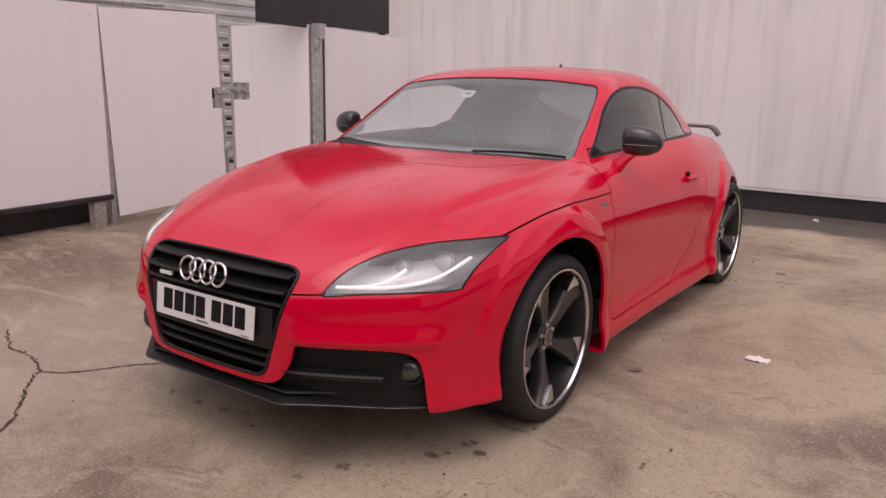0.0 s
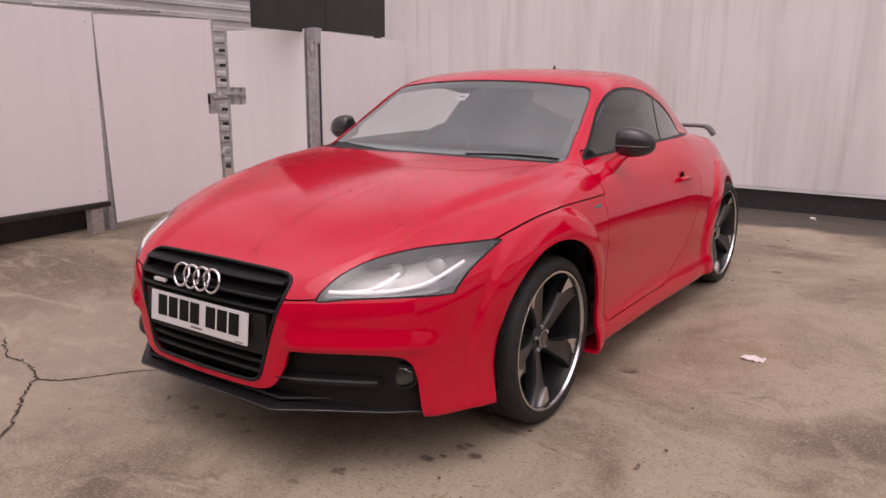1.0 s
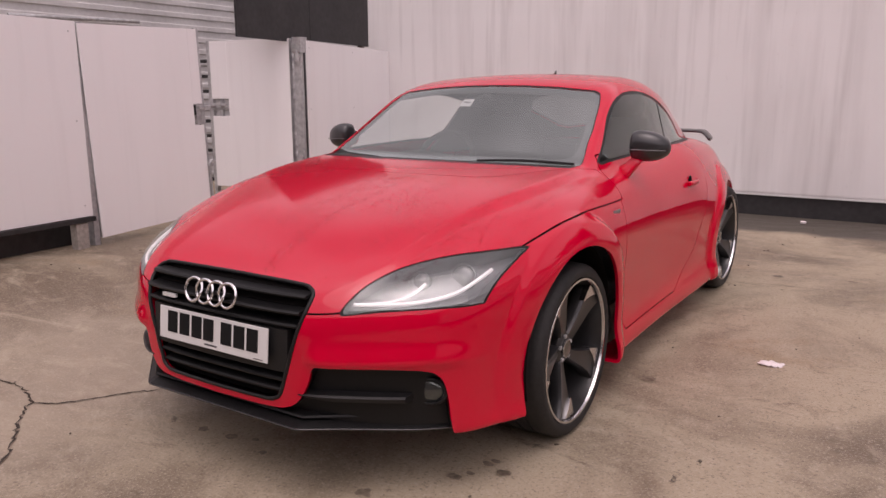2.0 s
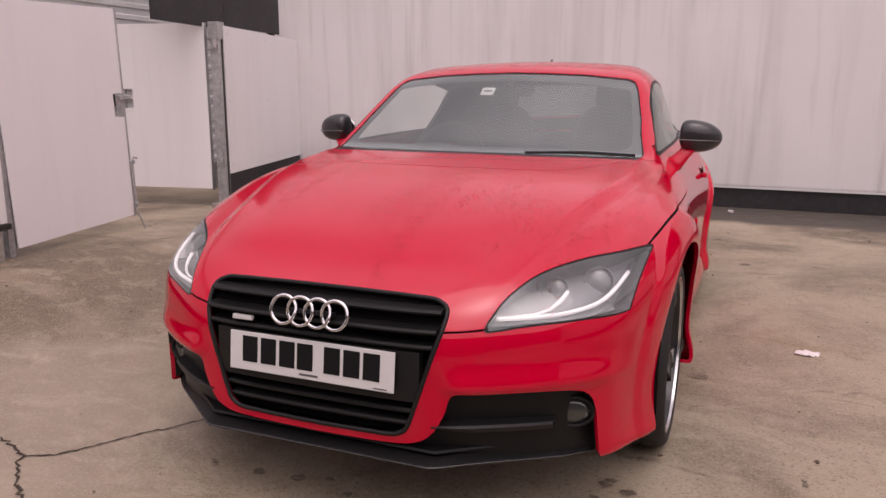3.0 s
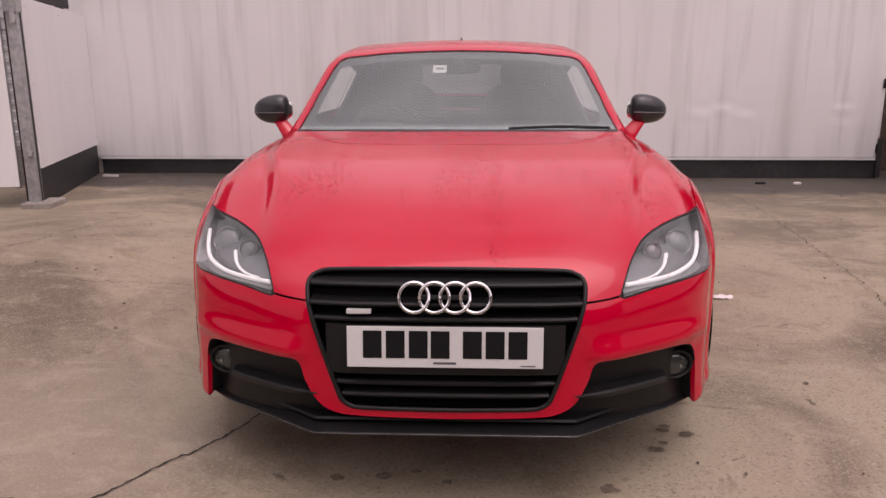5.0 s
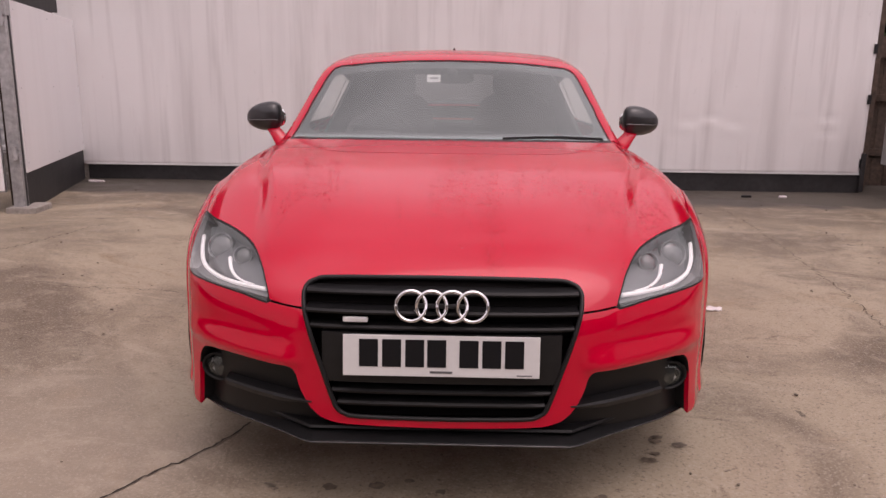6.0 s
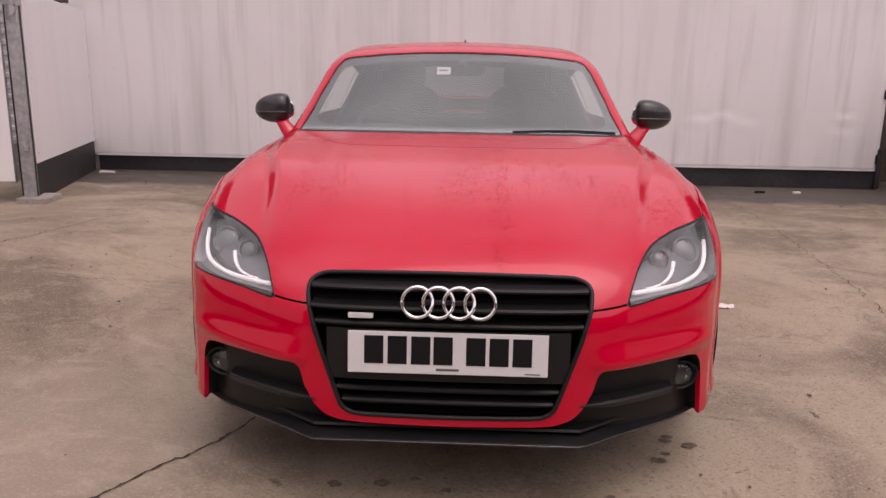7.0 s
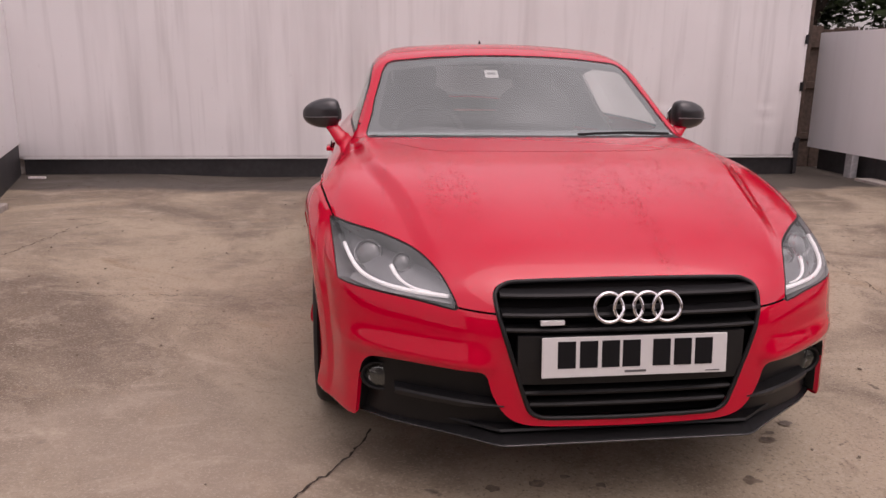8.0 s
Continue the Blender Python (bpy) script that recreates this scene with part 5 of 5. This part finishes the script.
def build_grille(car):
    g = group_part("grille", car, "black single-frame grille with dark slats")
    half = [(0, 0.664), (0.29, 0.661), (0.350, 0.653), (0.372, 0.637), (0.374, 0.61), (0.366, 0.57), (0.340, 0.485), (0.296, 0.35), (0.281, 0.316), (0.260, 0.302), (0.22, 0.295), (0, 0.293)]
    loop = both_ways(half)
    dense = closed(loop, 5)
    pts = [(x, front_y(abs(x), z) - 0.001, z) for x, z in dense]
    part("frame", rod(pts, 0.0065, 8, True), TRIM, g, "", True)
    backs = sweep_x(np.linspace(-0.385, 0.385, 25), [(0.055, 0.28), (0.055, 0.60), (0.12, 0.672), (0.125, 0.672), (0.06, 0.60), (0.06, 0.28)])
    part("back_panel", backs, SEAM, g)

    def wide(z):
        return float(np.interp(z, [0.29, 0.31, 0.35, 0.485, 0.57, 0.61, 0.64, 0.66], [0.24, 0.275, 0.295, 0.338, 0.363, 0.371, 0.368, 0.33])) - 0.004

    for z in (0.633, 0.588, 0.546, 0.366, 0.331):
        w = wide(z)
        back = max(0.0, (z - 0.6)) * 0.9
        part("slat", sweep_x(np.linspace(-w, w, 17), [(0.004 + back, z - 0.005), (0.002 + back, z + 0.001), (0.008 + back, z + 0.006), (0.05 + back, z + 0.010), (0.05 + back, z - 0.008)]), GRILLE_BLACK, g)
    w = wide(0.44)
    holder = sweep_x(np.linspace(-w, w, 17), [(0.001, 0.394), (-0.001, 0.46), (0.002, 0.532), (0.03, 0.532), (0.03, 0.394)])
    part("plate_panel", holder, TRIM, g)
    # number plate with plain bars for its characters
    p = group_part("number_plate", car, "white front number plate with black bars")
    tilt = Matrix.Translation((0, -0.0335, 0.4775)) @ pose(0, 0, 0, -6, 0, 0)
    part("plate", box(-0.26, 0.26, -0.002, 0.003, -0.0555, 0.0555, 0.0018, m=tilt), PLATE, p)
    for x in (-0.192, -0.131, -0.070, -0.012, 0.073, 0.133, 0.193):
        part("bar", box(x - 0.025, x + 0.025, -0.0035, -0.0015, -0.030, 0.044, 0.0008, m=tilt), INK, p)
    part("small_bar", box(-0.03, 0.03, -0.0030, -0.0015, -0.046, -0.040, 0.0004, m=tilt), LAMP_GREY, p)
    part("small_bar", box(0.20, 0.24, -0.0030, -0.0015, -0.050, -0.047, 0.0004, m=tilt), LAMP_GREY, p)
    # four linked chrome rings
    e = group_part("emblem", car, "four linked chrome rings")
    lean = Matrix.Translation((0, -0.026, 0.612)) @ pose(0, 0, 0, -14, 0, 0)
    for k in range(4):
        cx = (k - 1.5) * 0.0538
        ring = rod([(cx + 0.0392 * math.cos(t), -0.004 * ((k + i // 24) % 2) * 0.5 + 0.0018 * math.sin(2 * t), 0.0392 * math.sin(t)) for i, t in enumerate(math.tau * j / 48 for j in range(48))], 0.0050, 10, True)
        ring.transform(lean)
        part("ring", ring, CHROME, e, smooth=True)
    part("mount", box(-0.07, 0.07, 0.004, 0.03, -0.006, 0.006, 0.003, m=lean), TRIM, e)
    # plate white stands in for the bright reflection of chrome
    part("badge", box(-0.262, -0.196, -0.016, -0.004, 0.562, 0.575, 0.002), PLATE, car, "small chrome grille badge, its shine painted as plain white")
    # chin lip
    xs = np.linspace(-0.755, 0.755, 61)
    lip = sweep_x(xs, [(-0.006, 0.0), (-0.009, 0.003), (-0.006, 0.008), (0.03, 0.020), (0.14, 0.024), (0.14, -0.002)], lambda x: 0.220 - 0.020 * smoothstep(0.36, 0.75, abs(x)), lip_y)
    chin_lip = part("chin_lip", lip, GRILLE_BLACK, car, "black chin spoiler lip")
    # thin gloss bead added to draw the highlight along the lip
    edge = [(float(x), lip_y(x) - 0.0095, 0.2235 - 0.020 * float(smoothstep(0.36, 0.75, abs(x)))) for x in xs]
    part("lip_edge", rod(edge, 0.0032, 6), GLOSS, chin_lip, "glossy bead added along the lip for its highlight line", True)
    mid = sweep_x(np.linspace(-0.72, 0.72, 33), [(0.024, 0.0), (0.020, 0.004), (0.024, 0.010), (0.07, 0.012), (0.07, -0.004)], lambda x: 0.248 - 0.012 * smoothstep(0.36, 0.75, abs(x)), lip_y)
    part("chin_bar", mid, GRILLE_BLACK, car)


def build_cabin(car):
    c = group_part("cabin", car, "dark cabin seen through the glass")
    part("floor", box(-0.70, 0.70, 1.2, 3.6, 0.25, 0.27), CABIN, c)
    dash = bmesh.new()
    rows = []
    for x in np.linspace(-0.68, 0.68, 21):
        hump = 0.03 * math.exp(-((x + 0.36) / 0.16) ** 2)
        rows.append([dash.verts.new((x, y, z)) for y, z in ((1.36 + 0.05 * (x / 0.7) ** 2, 0.90), (1.55, 0.925), (1.72, 0.925 + hump), (1.80, 0.89 + hump), (1.82, 0.72), (1.78, 0.5), (1.2, 0.5))])
    for a, b in zip(rows, rows[1:]):
        for i in range(6):
            dash.faces.new((a[i], a[i + 1], b[i + 1], b[i]))
    bmesh.ops.recalc_face_normals(dash, faces=dash.faces[:])
    part("dashboard", dash, CABIN, c, smooth=True)
    tilt = Matrix.Translation((-0.36, 1.93, 0.865)) @ pose(0, 0, 0, 66, 0, 0)
    ring = rod([(0.182 * math.cos(t), 0.182 * math.sin(t) if math.sin(t) > -0.8 else -0.146, 0) for t in (math.tau * i / 48 for i in range(48))], 0.016, 10, True)
    hub = blob((0, 0, -0.02), (0.07, 0.06, 0.025), 3)
    join(hub, box(-0.17, 0.17, -0.02, 0.02, -0.02, -0.005, 0.006))
    join(hub, box(-0.025, 0.025, -0.15, 0.0, -0.02, -0.005, 0.006))
    for nm, b in (("steering_wheel", ring), ("steering_hub", hub)):
        b.transform(tilt)
        part(nm, b, LEATHER, c, smooth=True)
    for sx in (-0.36, 0.36):
        seat = blob((sx, 2.25, 0.50), (0.26, 0.28, 0.10), 3.5)
        part("seat", seat, LEATHER, c, smooth=True)
        back = blob((0, 0, 0.30), (0.25, 0.08, 0.34), 3.2)
        back.transform(Matrix.Translation((sx, 2.52, 0.52)) @ pose(0, 0, 0, -20, 0, 0))
        part("seat_back", back, LEATHER, c, smooth=True)
        head = blob((0, 0, 0.69), (0.13, 0.06, 0.09), 3)
        head.transform(Matrix.Translation((sx, 2.52, 0.52)) @ pose(0, 0, 0, -18, 0, 0))
        part("headrest", head, LEATHER, c, smooth=True)
    for side in (1, -1):
        rows, bm = [], bmesh.new()
        for t in np.linspace(0, 1, 12):
            row = []
            for u in np.linspace(0, 1, 8):
                y = 2.38 + 0.80 * t + 0.88 * (1 - t) * 0.26 * (u - 0.35)
                z = 0.88 + (min(1.24, float(ROOF(y)) - 0.09) - 0.88) * u
                row.append(bm.verts.new((side * (float(CABIN_W(z)) + float(CABIN_T(y)) - 0.04), y, z)))
            rows.append(row)
        for a, b in zip(rows, rows[1:]):
            for i in range(7):
                bm.faces.new((a[i], a[i + 1], b[i + 1], b[i]))
        bmesh.ops.recalc_face_normals(bm, faces=bm.faces[:])
        solid = bmesh.ops.extrude_face_region(bm, geom=bm.faces[:])
        for v in [q for q in solid["geom"] if isinstance(q, bmesh.types.BMVert)]:
            v.co.x -= side * 0.02
        bmesh.ops.recalc_face_normals(bm, faces=bm.faces[:])
        part("side_lining", bm, CABIN, c)
    part("rear_bulkhead", box(-0.6, 0.6, 3.0, 3.05, 0.3, 0.92, 0.02), CABIN, c)
    part("parcel_shelf", box(-0.6, 0.6, 3.05, 3.75, 0.88, 0.91, 0.01), CABIN, c)
    mir = blob((0, 1.85, 1.205), (0.105, 0.018, 0.032), 3)
    part("inner_mirror", mir, CABIN, c, smooth=True)
    part("mirror_mount", blob((0, 1.785, 1.225), (0.026, 0.03, 0.02), 2.4), CABIN, c, smooth=True)
    # sticker on the inside of the screen
    st = Matrix.Translation((-0.087, 1.725, 1.198)) @ pose(0, 0, 0, -56, 0, 0)
    part("sticker", box(-0.032, 0.032, -0.001, 0.001, -0.030, 0.030, 0.0005, m=st), PLATE, c, "small white windscreen sticker")
    part("sticker_bar", box(-0.020, 0.020, -0.0022, -0.0012, -0.006, 0.008, 0.0003, m=st), LAMP_GREY, c)


def build_trim(car):
    # raised rear wing
    w = group_part("rear_wing", car, "raised black rear wing")
    bm = bmesh.new()
    rows = []
    for x in np.linspace(-0.575, 0.575, 41):
        t = max(0.0, (abs(x) - 0.50) / 0.075)
        z, y = 0.978 - 0.055 * t ** 2, 4.02 - 0.07 * (abs(x) / 0.575) ** 2
        rows.append([bm.verts.new((x, y + a, z + b)) for a, b in ((-0.06, 0.0), (-0.045, 0.008), (0.0, 0.010), (0.055, 0.012), (0.06, 0.006), (0.055, -0.004), (0.0, -0.012), (-0.05, -0.010))])
    for a, b in zip(rows, rows[1:]):
        for i in range(8):
            bm.faces.new((a[i], a[(i + 1) % 8], b[(i + 1) % 8], b[i]))
    bm.faces.new(rows[0])
    bm.faces.new(rows[-1][::-1])
    bmesh.ops.recalc_face_normals(bm, faces=bm.faces[:])
    part("blade", bm, MIRROR_BLACK, w, smooth=True)
    for x in (-0.3, 0.3):
        part("stay", box(x - 0.012, x + 0.012, 3.95, 4.02, 0.82, 0.970, 0.004), TRIM, w)
    a = rod([(0, 2.575, 1.335), (0, 2.578, 1.352), (0, 2.586, 1.374)], [0.016, 0.010, 0.003], 10)
    part("aerial", a, TRIM, car, smooth=True)
    # a wiper at rest along the foot of the screen
    for pts in ([(0.655, 0.950), (0.45, 0.953), (0.22, 0.952)],):
        line = []
        for t in np.linspace(0, 1, 14):
            x = float(np.interp(t, [0, 0.5, 1], [p[0] for p in pts]))
            z = float(np.interp(t, [0, 0.5, 1], [p[1] for p in pts])) + 0.004 * math.sin(math.pi * t)
            y = np.linspace(1.0, 2.2, 400)
            v = body_field(np.full_like(y, x), y, np.full_like(y, z + 0.004))
            line.append((x, float(y[np.argmax(v < 0)]) - 0.006, z + 0.002))
        part("wiper", rod(line, 0.0045 if pts[0][0] > 0.3 else 0.003, 8), TRIM, car)
    scuttle = []
    for x in np.linspace(-0.66, 0.66, 25):
        y = np.linspace(1.0, 2.2, 400)
        v = body_field(np.full_like(y, x), y, np.full_like(y, 0.946))
        scuttle.append((x, float(y[np.argmax(v < 0)]) - 0.002, 0.943))
    part("scuttle_strip", rod(scuttle, 0.004, 8), TRIM, car)
    for side in (1, -1):
        bx = flank_x(1.30, 0.772)
        b = box(side * bx - 0.002, side * bx + 0.002, 1.27, 1.345, 0.763, 0.781, 0.001)
        part("side_badge", b, SILVER, car, "small silver wing badge")
        lamp = blob((side * 0.52, 3.93, 0.74), (0.12, 0.06, 0.07), 3)
        part("tail_lamp", lamp, material("tail_lamp_red", (0.25, 0.01, 0.01), 0.15, coat=1), car, smooth=True)
        part("exhaust", rod([(side * 0.55, 4.0, 0.26), (side * 0.55, 4.13, 0.26)], 0.04, 20), CHROME, car)
    part("rear_plate", box(-0.26, 0.26, 4.145, 4.152, 0.52, 0.63, 0.002), PLATE, car)


build_car()


def build_rain(seed, region, count, name, sizes=(0.0007, 0.0027)):
    """Beads of rain on the upper skin, thicker in drifts; too many to count, so one mesh."""
    rng = np.random.default_rng(seed)
    x0, x1, y0, y1 = region
    x, y = rng.uniform(x0, x1, count * 4), rng.uniform(y0, y1, count * 4)
    dens = np.array([0.8 * noise.noise((a * 3.5, b * 1.6, seed)) + 0.55 * noise.noise((a * 17, b * 2.2, seed + 3)) + 0.3 * noise.noise((a * 60, b * 25, seed + 5)) for a, b in zip(x, y)])
    dens = dens - 0.45 * smoothstep(0.55, 0.15, y) - 2.0 * ((y > 0.93 + 0.75 * np.abs(x) ** 2.2) & (y < 1.8))
    keep = rng.uniform(-0.25, 1.1, len(x)) < dens
    x, y = x[keep][:count], y[keep][:count]
    lo, hi = np.full(len(x), 0.5), np.full(len(x), 1.42)
    for _ in range(24):
        m = (lo + hi) / 2
        out = body_field(x, y, m) > 0
        hi, lo = np.where(out, m, hi), np.where(out, lo, m)
    p = np.stack([x, y, hi], -1)
    n = gradient(p)
    n /= np.linalg.norm(n, axis=1)[:, None]
    ok = n[:, 2] > 0.5
    p, n = p[ok], n[ok]
    u = np.cross(n, [0, 1, 0])
    u /= np.linalg.norm(u, axis=1)[:, None]
    w = np.cross(n, u)
    r = sizes[0] + (sizes[1] - sizes[0]) * rng.random(len(p)) ** 2.1
    long = rng.uniform(0.8, 1.9, len(p))
    verts, faces = [], []
    k = 7
    ring = [(math.cos(math.tau * i / k), math.sin(math.tau * i / k)) for i in range(k)]
    for q, nn, uu, ww, rr, ll in zip(p, n, u, w, r, long):
        b = len(verts)
        for size, up in ((1.0, -0.05), (0.72, 0.42)):
            verts += [tuple(q + (uu * c + ww * s * ll) * rr * size + nn * rr * up) for c, s in ring]
        verts.append(tuple(q + nn * rr * 0.6))
        for i in range(k):
            j = (i + 1) % k
            faces += [(b + i, b + j, b + k + j, b + k + i), (b + k + i, b + k + j, b + 2 * k)]
    me = bpy.data.meshes.new(name)
    me.from_pydata(verts, [], faces)
    me.materials.append(WATER)
    me.shade_smooth()
    return tagged(new(name, me), "beads of rain lying on the red paint, tinted to look darker", "raindrops", kind="stuff")


# tint paints in the darkening that clear beads show by refraction
WATER = glass("tinted_rain", (0.76, 0.48, 0.50), 0.02, 0.0, 0.0, 0.35)
build_rain(3, (-0.80, 0.80, 0.08, 1.40), 20000, "rain_beads")
build_rain(8, (-0.55, 0.55, 1.86, 2.6), 1600, "rain_beads")
